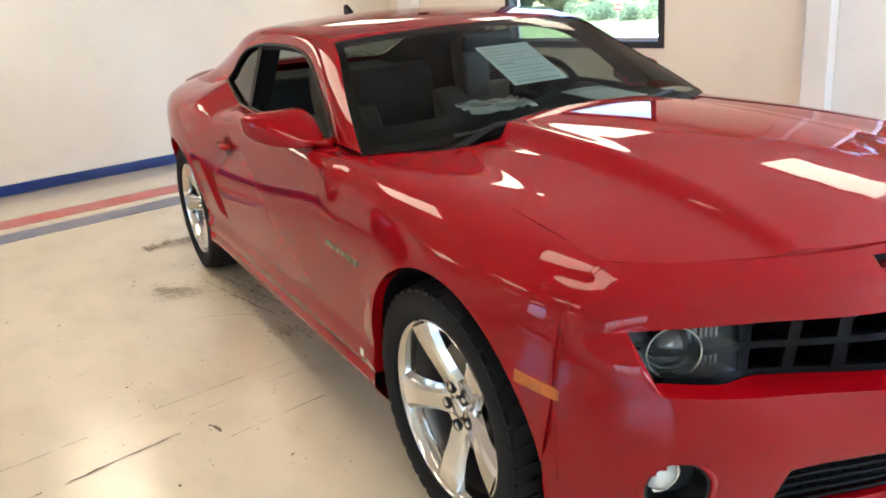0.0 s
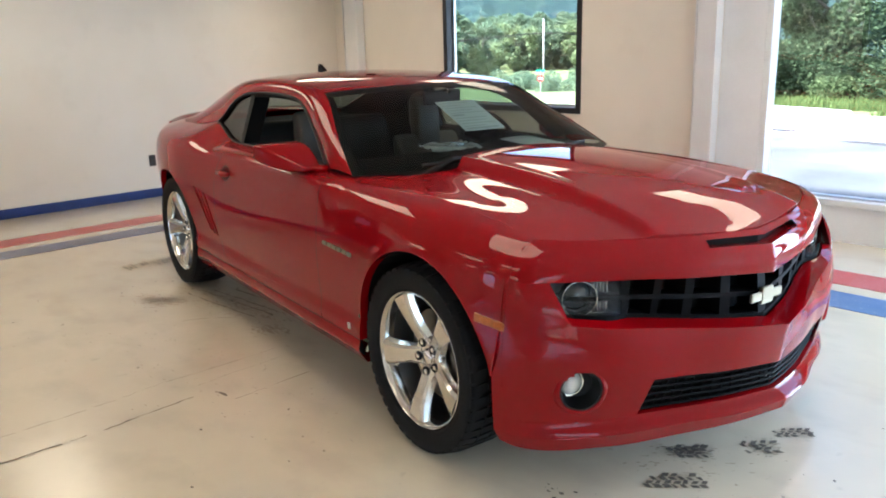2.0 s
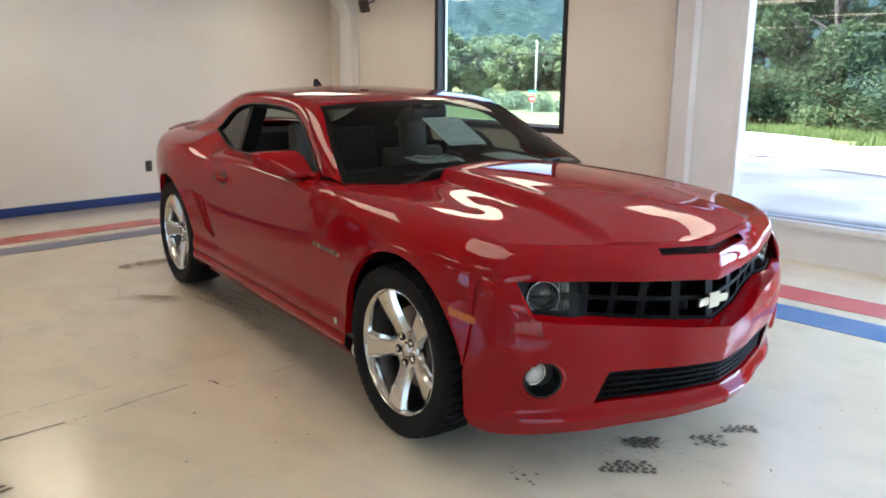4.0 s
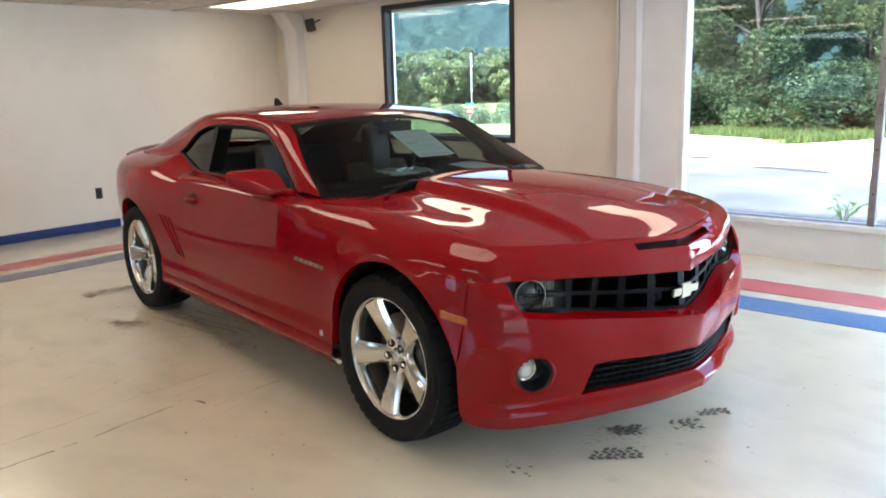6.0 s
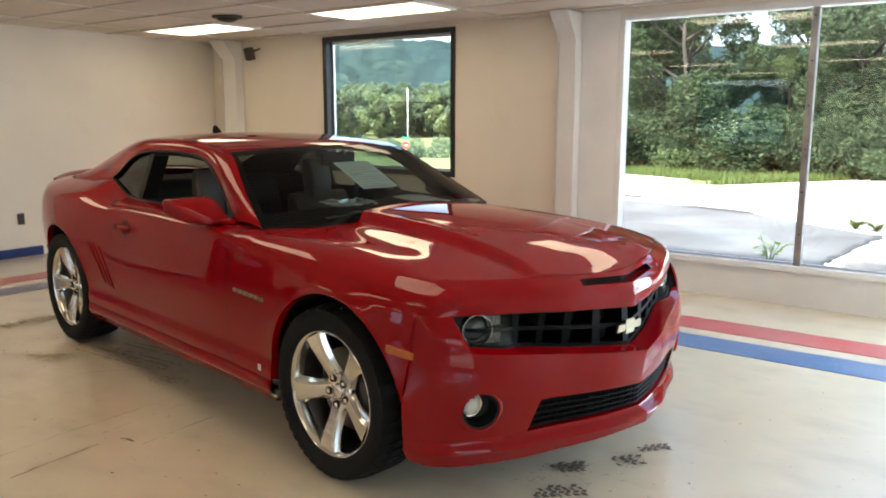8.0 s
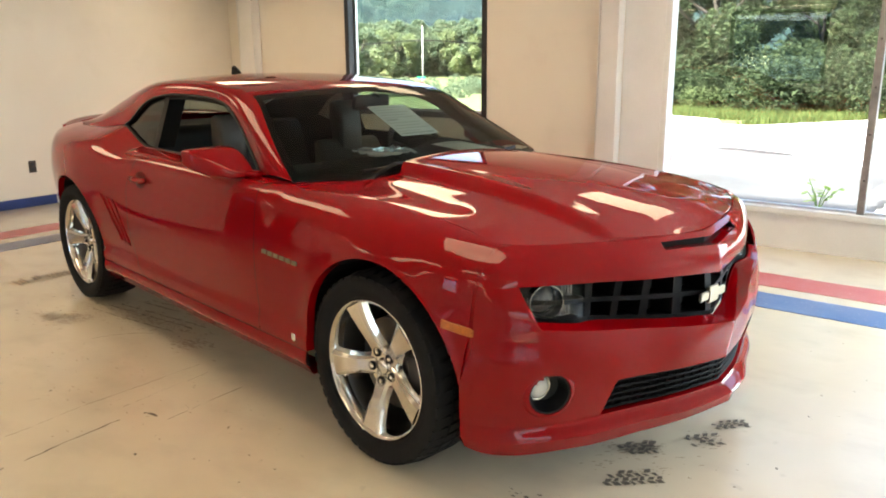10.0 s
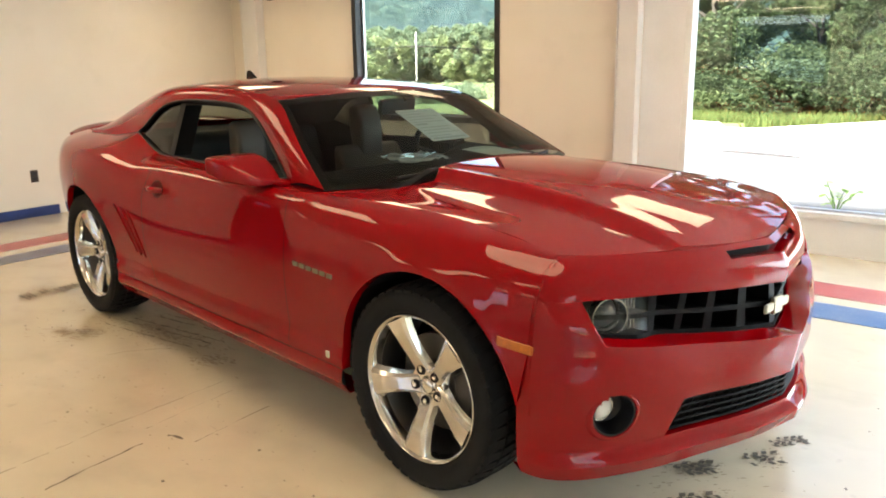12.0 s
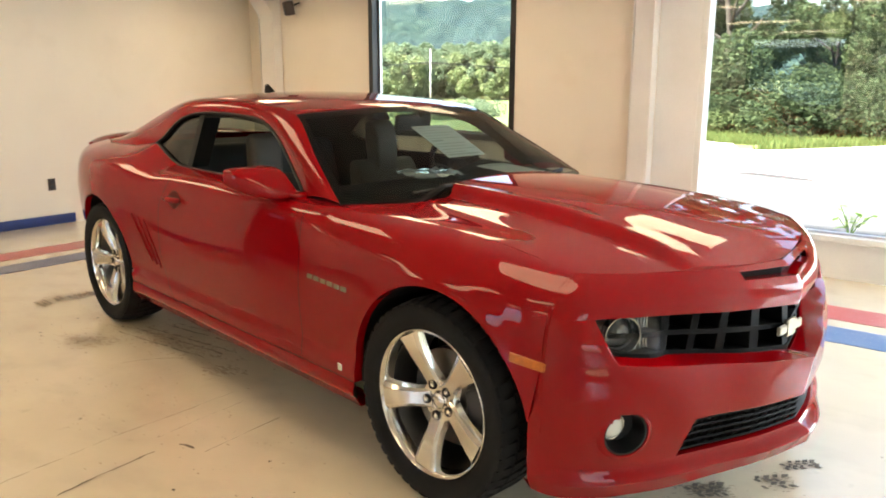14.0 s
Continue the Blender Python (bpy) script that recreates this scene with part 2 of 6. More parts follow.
def bm_prism(outline, depth, axis="z", at=0.0, bm=None):
    """An outline of (a, b) pushed along an axis from at to at + depth."""
    bm = bm or bmesh.new()

    def put(a, b, h):
        return bm.verts.new((a, b, h) if axis == "z" else (a, h, b) if axis == "y" else (h, a, b))

    low = [put(a, b, at) for a, b in outline]
    top = [put(a, b, at + depth) for a, b in outline]
    bm.faces.new(low[::-1])
    bm.faces.new(top)
    for i in range(len(low)):
        j = (i + 1) % len(low)
        bm.faces.new((low[i], low[j], top[j], top[i]))
    return bm


def bm_grid(fn, us, vs, bm=None, flip=False):
    """A sheet of fn(u, v) over the given steps."""
    bm = bm or bmesh.new()
    rows = [[bm.verts.new(fn(u, v)) for v in vs] for u in us]
    for i in range(len(us) - 1):
        for j in range(len(vs) - 1):
            q = (rows[i][j], rows[i + 1][j], rows[i + 1][j + 1], rows[i][j + 1])
            try:
                bm.faces.new(q[::-1] if flip else q)
            except ValueError:
                pass
    return bm


def steps(a, b, n):
    return [a + (b - a) * i / n for i in range(n + 1)]


def solid(name, bm, material, smooth=False, angle=None, keep=False):
    """A mesh object from a bmesh."""
    if not keep:
        bmesh.ops.recalc_face_normals(bm, faces=bm.faces)
    me = bpy.data.meshes.new(name)
    bm.to_mesh(me)
    bm.free()
    me.materials.append(material)
    if smooth or angle:
        me.shade_smooth()
        if angle:
            me.set_sharp_from_angle(angle=radians(angle))
    return new(name, me)


def part(name, bm, material, parent, label="", smooth=False, angle=None, keep=False):
    ob = solid(name, bm, material, smooth, angle, keep)
    ob.parent = parent
    if label:
        tagged(ob, label)
    return ob


def thing(name, label, category, m=None, group="", kind=""):
    ob = new(name)
    ob.empty_display_size = 0.1
    if m is not None:
        ob.matrix_world = m
    return tagged(ob, label, category, group, kind)

# ---- the showroom shell ----
XL, XR, YB, YW, CEIL = -4.98, 8.6, -8.2, 3.21, 2.38
WALL_T = 0.12
BIG_X, BIG_Z0, BIG_Z1 = (0.555, 7.72), 0.27, 2.335
WIN_X, WIN_Z = (-3.02, -1.18), (0.86, 2.35)
EAST_Y = (3.6, 7.9)  # runs along -y
SOUTH_X = (-2.62, -0.66)
SIDE_DOOR, DOOR_H = (-3.52, -2.88), 2.10


def shell():
    bm = bm_box(XL - WALL_T, XR + WALL_T, YB - WALL_T, YW + WALL_T, -0.12, 0.0)
    tagged(solid("floor", bm, FLOOR), "cream painted concrete floor, worn and scuffed", "floor", kind="structure")
    bm = bmesh.new()
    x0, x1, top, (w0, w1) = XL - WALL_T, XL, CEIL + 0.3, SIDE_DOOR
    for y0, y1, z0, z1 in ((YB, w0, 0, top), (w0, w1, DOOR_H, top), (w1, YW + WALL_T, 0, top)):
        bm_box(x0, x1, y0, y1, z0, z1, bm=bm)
    tagged(solid("wall_west", bm, WALL), "cream painted plain wall", "wall", kind="structure")
    bm = bmesh.new()
    for x0, x1, z0, z1 in ((XL - WALL_T, SOUTH_X[0], 0, top), (*SOUTH_X, 0, WIN_Z[0]), (*SOUTH_X, WIN_Z[1], top), (SOUTH_X[1], XR + WALL_T, 0, top)):
        bm_box(x0, x1, YB - WALL_T, YB, z0, z1, bm=bm)
    bmesh.ops.remove_doubles(bm, verts=bm.verts, dist=1e-5)
    tagged(solid("wall_south", bm, WALL), "cream painted wall with a window opening", "wall", kind="structure")
    bm = bmesh.new()
    e0, e1 = -EAST_Y[1], -EAST_Y[0]
    for y0, y1, z0, z1 in ((YB, e0, 0, CEIL + 0.3), (e0, e1, 0, BIG_Z0), (e0, e1, BIG_Z1, CEIL + 0.3), (e1, YW + WALL_T, 0, CEIL + 0.3)):
        bm_box(XR, XR + WALL_T, y0, y1, z0, z1, bm=bm)
    tagged(solid("wall_east", bm, WALL), "cream painted wall with a shop window opening", "wall", kind="structure")
    bm = bmesh.new()
    y0, y1, top = YW, YW + WALL_T, CEIL + 0.3
    for x0, x1, z0, z1 in (
        (XL, WIN_X[0], 0, top), (WIN_X[0], WIN_X[1], 0, WIN_Z[0]), (WIN_X[0], WIN_X[1], WIN_Z[1], top),
        (WIN_X[1], BIG_X[0], 0, top), (BIG_X[0], BIG_X[1], 0, BIG_Z0), (BIG_X[0], BIG_X[1], BIG_Z1, top), (BIG_X[1], XR, 0, top),
    ):
        bm_box(x0, x1, y0, y1, z0, z1, bm=bm)
    bmesh.ops.remove_doubles(bm, verts=bm.verts, dist=1e-5)
    trim = bm_box(0.208, BIG_X[0], YW - 0.008, YW, 0, CEIL)
    bm_box(BIG_X[0], BIG_X[1], YW - 0.008, YW, 0.0, BIG_Z0, bm=trim)
    tagged(solid("trim", trim, POST), "white painted facing beside and below the shop window", "wall facing", kind="structure")
    tagged(solid("wall_north", bm, WALL), "cream painted wall with two window openings", "wall", kind="structure")


def ceiling():
    """Lay-in tiles in a grid of bars, one mesh with its tiles a little above the bars."""
    gx, gy, x0, y0 = 1.26, 0.625, -4.33, 0.52
    bars, tiles = bmesh.new(), bmesh.new()
    nx0, ny0 = math.floor((XL - x0) / gx), math.floor((YB - y0) / gy)
    rng = random.Random(4)
    i = nx0
    while x0 + i * gx < XR:
        x = x0 + i * gx
        if XL < x < XR:
            bm_box(x - 0.012, x + 0.012, YB, YW, CEIL, CEIL + 0.012, bm=bars)
        j = ny0
        while y0 + j * gy < YW:
            y = y0 + j * gy
            a0, a1, b0, b1 = max(x, XL), min(x + gx, XR), max(y, YB), min(y + gy, YW)
            if a1 - a0 > 0.03 and b1 - b0 > 0.03:
                sag = rng.uniform(0.004, 0.012)
                bm_box(a0 + 0.004, a1 - 0.004, b0 + 0.004, b1 - 0.004, CEIL + sag, CEIL + 0.03, bm=tiles)
            j += 1
        i += 1
    j = ny0
    while y0 + j * gy < YW:
        y = y0 + j * gy
        if y > YB:
            bm_box(XL, XR, y - 0.012, y + 0.012, CEIL - 0.002, CEIL + 0.010, bm=bars)
        j += 1
    bm_box(XL, XR, YB, YW, CEIL + 0.04, CEIL + 0.10, bm=tiles)
    me = bpy.data.meshes.new("ceiling")
    n = len(tiles.faces)
    tiles.to_mesh(me)
    other = bpy.data.meshes.new("bars")
    bars.to_mesh(other)
    tiles.from_mesh(other)
    for k, f in enumerate(tiles.faces):
        f.material_index = 0 if k < n else 1
    tiles.to_mesh(me)
    me.materials.append(TILE)
    me.materials.append(GRID_PAINT)
    tagged(new("ceiling", me), "off-white suspended ceiling of speckled tiles", "ceiling", kind="structure")
    bpy.data.meshes.remove(other)


def ceiling_lights():
    first = thing("ceiling_light", "recessed fluorescent ceiling light, switched on", "ceiling light", pose(0, 0, CEIL), "ceiling lights")
    bm = bmesh.new()
    for x0, x1, y0, y1 in ((-0.615, 0.615, -0.3, -0.27), (-0.615, 0.615, 0.27, 0.3), (-0.615, -0.585, -0.27, 0.27), (0.585, 0.615, -0.27, 0.27)):
        bm_box(x0, x1, y0, y1, -0.012, 0.004, bm=bm)
    part("frame", bm, FRAME_WHITE, first)
    part("diffuser", bm_box(-0.585, 0.585, -0.27, 0.27, -0.006, 0.0), LIGHT_LENS, first)
    spots = [(-3.70 + 2.52 * i, 2.07 - 3.125 * j) for j in range(4) for i in range(5) if i < 3]
    first.matrix_world = pose(*spots[0], CEIL)
    for x, y in spots[1:]:
        copy_thing(first, pose(x, y, CEIL))


def post(x0, x1, name):
    """A painted steel frame leg whose head leans into the room."""
    th = thing(name, "white painted steel frame post with a kneed head", "post", kind="structure")
    d = 0.12
    side = [(YW, 0), (YW - d, 0), (YW - d, CEIL - 0.24), (YW - d - 0.02, CEIL - 0.19), (YW - d - 0.2, CEIL), (YW, CEIL)]
    bm = bm_prism(side, x1 - x0, "x", x0)
    bmesh.ops.bevel(bm, geom=bm.edges[:], offset=0.012, segments=3, affect="EDGES")
    part("post_body", bm, POST, th, angle=40)
    return th


# This tint imitates the blue of the sky and dims the sun coming in.
SKY_BLUE_PANE = glass_mat("sky_blue_glass", (0.50, 0.62, 0.76), 0.04)


def window_small(name, m, width, glass=None):
    """A dark framed fixed light; the wall's inner face is y = 0, outwards is +y."""
    th = thing(name, "dark framed fixed window with sky blue put into its pane" if glass else "dark framed fixed window with a clear pane", "window", m, kind="structure")
    x0, x1, (z0, z1) = -width / 2, width / 2, WIN_Z
    w, ya, yb = 0.055, -0.012, WALL_T
    bm = bmesh.new()
    for b in ((x0, x0 + w, z0, z1), (x1 - w, x1, z0, z1), (x0 + w, x1 - w, z0, z0 + w), (x0 + w, x1 - w, z1 - w, z1)):
        bm_box(b[0], b[1], ya, yb, b[2], b[3], bm=bm, bevel=0.003)
    part("window_frame", bm, FRAME_DARK, th)
    bm = bmesh.new()
    y = 0.085
    a0, a1, c0, c1 = x0 + w, x1 - w, z0 + w, z1 - w
    for b in ((a0, a0 + 0.022, c0, c1), (a1 - 0.022, a1, c0, c1), (a0 + 0.022, a1 - 0.022, c0, c0 + 0.022), (a0 + 0.022, a1 - 0.022, c1 - 0.022, c1)):
        bm_box(b[0], b[1], y, y + 0.03, b[2], b[3], bm=bm)
    part("window_bead", bm, ALU, th, "grey metal glazing bead")
    pane = part("pane", bm_box(a0 + 0.022, a1 - 0.022, y + 0.012, y + 0.018, c0 + 0.022, c1 - 0.022), glass or PANE, th)
    pane.visible_shadow = glass is not None


# Dark bluish tint, dims the daylight mirrored through the added door.
DOOR_PANE = glass_mat("dimming_glass", (0.22, 0.23, 0.30), 0.04)


def unseen_door():
    """An unseen dark door with a small light, added in the west wall to darken what the car's paint mirrors."""
    th = thing("unseen_door_1", "unseen dark door with a small dimmed light, added for its reflection", "door", pose(XL, sum(SIDE_DOOR) / 2, 0, 0, 0, 90), kind="structure")
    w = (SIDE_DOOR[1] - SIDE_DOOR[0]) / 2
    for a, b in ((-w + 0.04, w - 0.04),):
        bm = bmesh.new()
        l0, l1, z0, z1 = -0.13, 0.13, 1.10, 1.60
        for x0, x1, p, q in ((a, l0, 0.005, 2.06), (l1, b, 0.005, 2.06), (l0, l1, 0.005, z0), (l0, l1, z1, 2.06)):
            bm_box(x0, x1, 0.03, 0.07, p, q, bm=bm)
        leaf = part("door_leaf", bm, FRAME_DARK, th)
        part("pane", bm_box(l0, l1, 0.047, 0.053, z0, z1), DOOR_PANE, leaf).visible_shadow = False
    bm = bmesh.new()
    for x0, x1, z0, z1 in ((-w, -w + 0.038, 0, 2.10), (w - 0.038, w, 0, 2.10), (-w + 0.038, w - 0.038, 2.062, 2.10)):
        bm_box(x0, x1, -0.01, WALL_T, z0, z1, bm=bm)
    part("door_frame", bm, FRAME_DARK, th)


def window_big(name, y, x0, x1, splits, m=None):
    """A shop window along x in the wall whose inner face is at y."""
    th = thing(name, "large shop window with metal mullions", "window", m, kind="structure")
    y += 0.03
    bm = bmesh.new()
    bm_box(x0, x0 + 0.05, y - 0.035, y + 0.09, BIG_Z0 + 0.05, BIG_Z1, bm=bm, bevel=0.003)
    bm_box(x1 - 0.06, x1, y - 0.035, y + 0.09, BIG_Z0 + 0.05, BIG_Z1, bm=bm, bevel=0.003)
    bm_box(x0 + 0.05, x1 - 0.06, y - 0.035, y + 0.09, BIG_Z1 - 0.05, BIG_Z1, bm=bm, bevel=0.003)
    part("window_frame", bm, FRAME_WHITE, th)
    part("window_sill", bm_box(x0, x1, y - 0.07, y + 0.15, BIG_Z0 + 0.003, BIG_Z0 + 0.05, 0.006), FRAME_WHITE, th)
    bays = [x0 + 0.05, *splits, x1 - 0.06]
    for x in bays[1:-1]:
        bm = bm_box(x - 0.026, x + 0.026, y - 0.02, y + 0.05, BIG_Z0 + 0.05, BIG_Z1 - 0.05, 0.004)
        m = part("mullion", bm, MULLION, th)
        for k in range(6):
            z = BIG_Z0 + 0.3 + k * 0.33
            part("screw_head", bm_box(x - 0.006, x + 0.006, y - 0.024, y - 0.019, z - 0.006, z + 0.006), BLACK_PLASTIC, m)
    for a, b in zip(bays, bays[1:]):
        bm = bm_box(a + 0.02, b - 0.02, y + 0.012, y + 0.018, BIG_Z0 + 0.045, BIG_Z1 - 0.045)
        part("pane", bm, PANE, th).visible_shadow = False
        bm = bmesh.new()
        bm_box(a + 0.026, b - 0.026, y + 0.002, y + 0.012, BIG_Z0 + 0.05, BIG_Z0 + 0.066, bm=bm)
        part("glazing_bead", bm, ALU, th)


def floor_marks():
    bm = bmesh.new()
    bm_box(-3.955, -3.678, YB + 1.03, 2.40, 0, 0.003, bm=bm)
    bm_box(-3.678, XR - 0.02, 2.085, 2.40, 0, 0.003, bm=bm)
    bm_box(-3.678, XR - 0.02, YB + 1.03, YB + 1.31, 0, 0.003, bm=bm)
    tagged(solid("red_stripe", bm, STRIPE_RED), "worn red stripe painted on the floor", "floor stripe", kind="structure")
    bm = bm_box(-3.238, XR - 0.02, 1.615, 1.927, 0, 0.003)
    bm_box(-3.238, XR - 0.02, YB + 1.48, YB + 1.74, 0, 0.003, bm=bm)
    tagged(solid("blue_stripe", bm, STRIPE_BLUE), "worn blue stripe painted on the floor", "floor stripe", kind="structure")
    bm = bm_box(-3.498, -3.238, YB + 1.48, 1.927, 0, 0.003)
    tagged(solid("slate_stripe", bm, STRIPE_SLATE), "dull slate blue stripe painted on the floor", "floor stripe", kind="structure")
    bm = bm_box(XL, XL + 0.022, YB + 0.01, 0.86, 0.0, 0.095, 0.009)
    bm_box(XL + 0.03, XR - 0.01, YB, YB + 0.022, 0.0, 0.095, 0.009, bm=bm)
    tagged(solid("baseboard", bm, BASE_BLUE, angle=40), "deep blue base strip along the wall", "baseboard", kind="structure")


def outlet():
    th = thing("wall_outlet", "brown electric outlet on the cream wall", "outlet", pose(XL, 0.655, 0.40))
    part("plate", bm_box(0, 0.007, -0.037, 0.037, -0.06, 0.06, 0.003), BROWN, th)
    for z in (0.026, -0.026):
        part("socket", bm_box(0.005, 0.011, -0.017, 0.017, z - 0.016, z + 0.016, 0.004), BLACK_PLASTIC, th)


def wall_speaker():
    th = thing("wall_speaker", "small brown loudspeaker on a wall bracket", "loudspeaker", pose(-4.12, YW - 0.13, 2.21, 12, 6, -28))
    part("cabinet", bm_box(-0.055, 0.055, -0.05, 0.05, -0.075, 0.075, 0.012), BROWN, th, angle=40)
    part("grille", bm_box(-0.045, 0.045, -0.056, -0.05, -0.063, 0.063, 0.004), BLACK_PLASTIC, th)
    part("bracket", bm_tube([(0, 0.05, 0.02), (0, 0.09, 0.03), (0.02, 0.13, 0.04)], 0.01), BLACK_PLASTIC, th)


def ceiling_vent():
    th = thing("ceiling_speaker", "round dark ceiling fitting with a domed cover", "ceiling fitting", pose(-2.6, 1.56, CEIL))
    part("rim", bm_lathe([(0.10, 0.0), (0.135, 0.0), (0.135, -0.012), (0.11, -0.018), (0.10, -0.012)], 32, "z"), BROWN, th, smooth=True, angle=50)
    part("cover", bm_lathe([(0.102, -0.01), (0.09, -0.03), (0.05, -0.045), (0.0, -0.05)], 32, "z"), BLACK_PLASTIC, th, smooth=True)


shell()
ceiling()
ceiling_lights()
post(0.025, 0.205, "post")
post(-4.66, -4.40, "post")
window_small("window_1", pose(sum(WIN_X) / 2, YW, 0), WIN_X[1] - WIN_X[0])
unseen_door()
window_big("window_2", YW, *BIG_X, (2.105, 3.51, 4.915, 6.32))
window_small("window_4", pose(sum(SOUTH_X) / 2, YB, 0, 0, 0, 180), SOUTH_X[1] - SOUTH_X[0], SKY_BLUE_PANE)
window_big("window_3", XR, *EAST_Y, (5.03, 6.46), pose(0, 0, 0, 0, 0, -90))
floor_marks()
outlet()
wall_speaker()
ceiling_vent()

# ---- the car: x ahead, y to its left, z up, origin on the floor between the axles ----
def red_paint():
    m = Mat("car_red", (0.245, 0.0008, 0.0030), 0.5, coat=1.0, spec=0.0)
    m.p.inputs["Coat IOR"].default_value = 1.335
    m.p.inputs["Coat Roughness"].default_value = 0.0
    a = m.noise(500, 2, world=False)
    m.colour(m.ramp(a, (0.3, (0.242, 0.0008, 0.0030)), (0.7, (0.248, 0.0008, 0.0030))))
    return m.m


RED = red_paint()
RUBBER = Mat("tyre_rubber", (0.011, 0.011, 0.0115), 0.8, spec=0.2).vary(0.3, 20, 200, 0.2).m
TRIM = Mat("trim_black", (0.005, 0.005, 0.006), 0.5, spec=0.25).vary(0.2, 12, 120, 0.03).m
GRILLE_BLACK = Mat("grille_black", (0.0022, 0.0022, 0.0025), 0.6, spec=0.10).vary(0.2, 12, 120, 0.03).m
LINER = Mat("liner_black", (0.004, 0.004, 0.004), 0.9, spec=0.2).m
POLISH = metal("wheel_polish", (0.64, 0.625, 0.60), 0.12, 0.04)
BARREL = metal("wheel_barrel", (0.30, 0.29, 0.28), 0.35)
DISC = metal("brake_disc", (0.22, 0.21, 0.20), 0.45)
CHROME = metal("chrome", (0.82, 0.82, 0.80), 0.08, 0.03)
GOLD = Mat("badge_metal", (0.27, 0.235, 0.165), 0.34, 1.0).vary(0.06, 40, 200, 0.0).m
CAR_GLASS = glass_mat("car_glass", (0.42, 0.48, 0.45), 0.022, 0.5)
DOOR_GLASS = glass_mat("door_glass", (0.62, 0.68, 0.64), 0.035, 0.7)
SIDE_GLASS = glass_mat("quarter_glass", (0.15, 0.16, 0.155), 0.035, 0.7)
LAMP_GLASS = glass_mat("lamp_glass", (0.78, 0.80, 0.81), 0.03, 0.6)
AMBER = Mat("amber_lens", (0.43, 0.105, 0.002), 0.4, coat=0.1).vary(0.25, 40, 160, 0.0).m
LEATHER = Mat("seat_leather", (0.085, 0.070, 0.054), 0.55).vary(0.12, 9, 160, 0.12).m
CABIN = Mat("cabin_black", (0.010, 0.010, 0.011), 0.7, spec=0.25).vary(0.2, 8, 150, 0.1).m
PAPER = Mat("paper", (0.70, 0.75, 0.72), 0.7).vary(0.05, 12, 90, 0.0).m
PRINT = Mat("print_grey", (0.46, 0.50, 0.49), 0.7).m
LENS = Mat("fog_lens", (0.75, 0.74, 0.70), 0.12, coat=1.0).m
# Clear film made opaque and whitish, its bright reflection put into the colour.
FILM = Mat("film_with_glare", (0.80, 0.86, 0.88), 0.12, coat=1.0).vary(0.3, 14, 60, 0.3).m


def pchip(xs, ys):
    """A smooth curve through points that never overshoots them. xs rising or falling."""
    if xs[0] > xs[-1]:
        xs, ys = xs[::-1], ys[::-1]
    n = len(xs)
    h = [xs[i + 1] - xs[i] for i in range(n - 1)]
    d = [(ys[i + 1] - ys[i]) / h[i] for i in range(n - 1)]
    m = [0.0] * n
    m[0], m[-1] = d[0], d[-1]
    for i in range(1, n - 1):
        if d[i - 1] * d[i] > 0:
            a, b = 2 * h[i] + h[i - 1], h[i] + 2 * h[i - 1]
            m[i] = (a + b) / (a / d[i - 1] + b / d[i])

    def at(x):
        x = min(max(x, xs[0]), xs[-1])
        i = 0
        while i < n - 2 and x > xs[i + 1]:
            i += 1
        t = (x - xs[i]) / h[i]
        return (ys[i] * (1 + 2 * t) * (1 - t) ** 2 + m[i] * h[i] * t * (1 - t) ** 2
                + ys[i + 1] * t * t * (3 - 2 * t) + m[i + 1] * h[i] * t * t * (t - 1))

    return at


def rail(points):
    """A smooth space curve (natural cubic) through points; its argument counts the points."""
    n = len(points)
    cols = []
    for c in range(3):
        ys = [p[c] for p in points]
        m, w, g = [0.0] * n, [0.0] * n, [0.0] * n
        for i in range(1, n - 1):
            den = 4.0 - w[i - 1]
            w[i] = 1.0 / den
            g[i] = (6 * (ys[i + 1] - 2 * ys[i] + ys[i - 1]) - g[i - 1]) / den
        for i in range(n - 2, 0, -1):
            m[i] = g[i] - w[i] * m[i + 1]
        cols.append((ys, m))

    def at(u):
        i = min(max(int(u), 0), n - 2)
        t = u - i
        out = []
        for ys, m in cols:
            a, b = 1 - t, t
            out.append(a * ys[i] + b * ys[i + 1] + ((a ** 3 - a) * m[i] + (b ** 3 - b) * m[i + 1]) / 6)
        return Vector(out)

    return at


# -- side of the body: a smooth sheet over stations along the car, each a section from sill to inner edge --
def spline(ctrl, t):
    """A clamped cubic B-spline through rows of numbers; t from 0 to len(ctrl) - 3."""
    n = len(ctrl)
    t = min(max(t, 0.0), n - 3 - 1e-9)
    k = int(t)
    knot = lambda i: min(max(i - 3, 0), n - 3)
    d = [list(ctrl[k + j]) for j in range(4)]
    for r in range(1, 4):
        for j in range(3, r - 1, -1):
            i = j + k
            a = (t - knot(i)) / (knot(i + 4 - r) - knot(i))
            d[j] = [p + (q - p) * a for p, q in zip(d[j - 1], d[j])]
    return d[3]


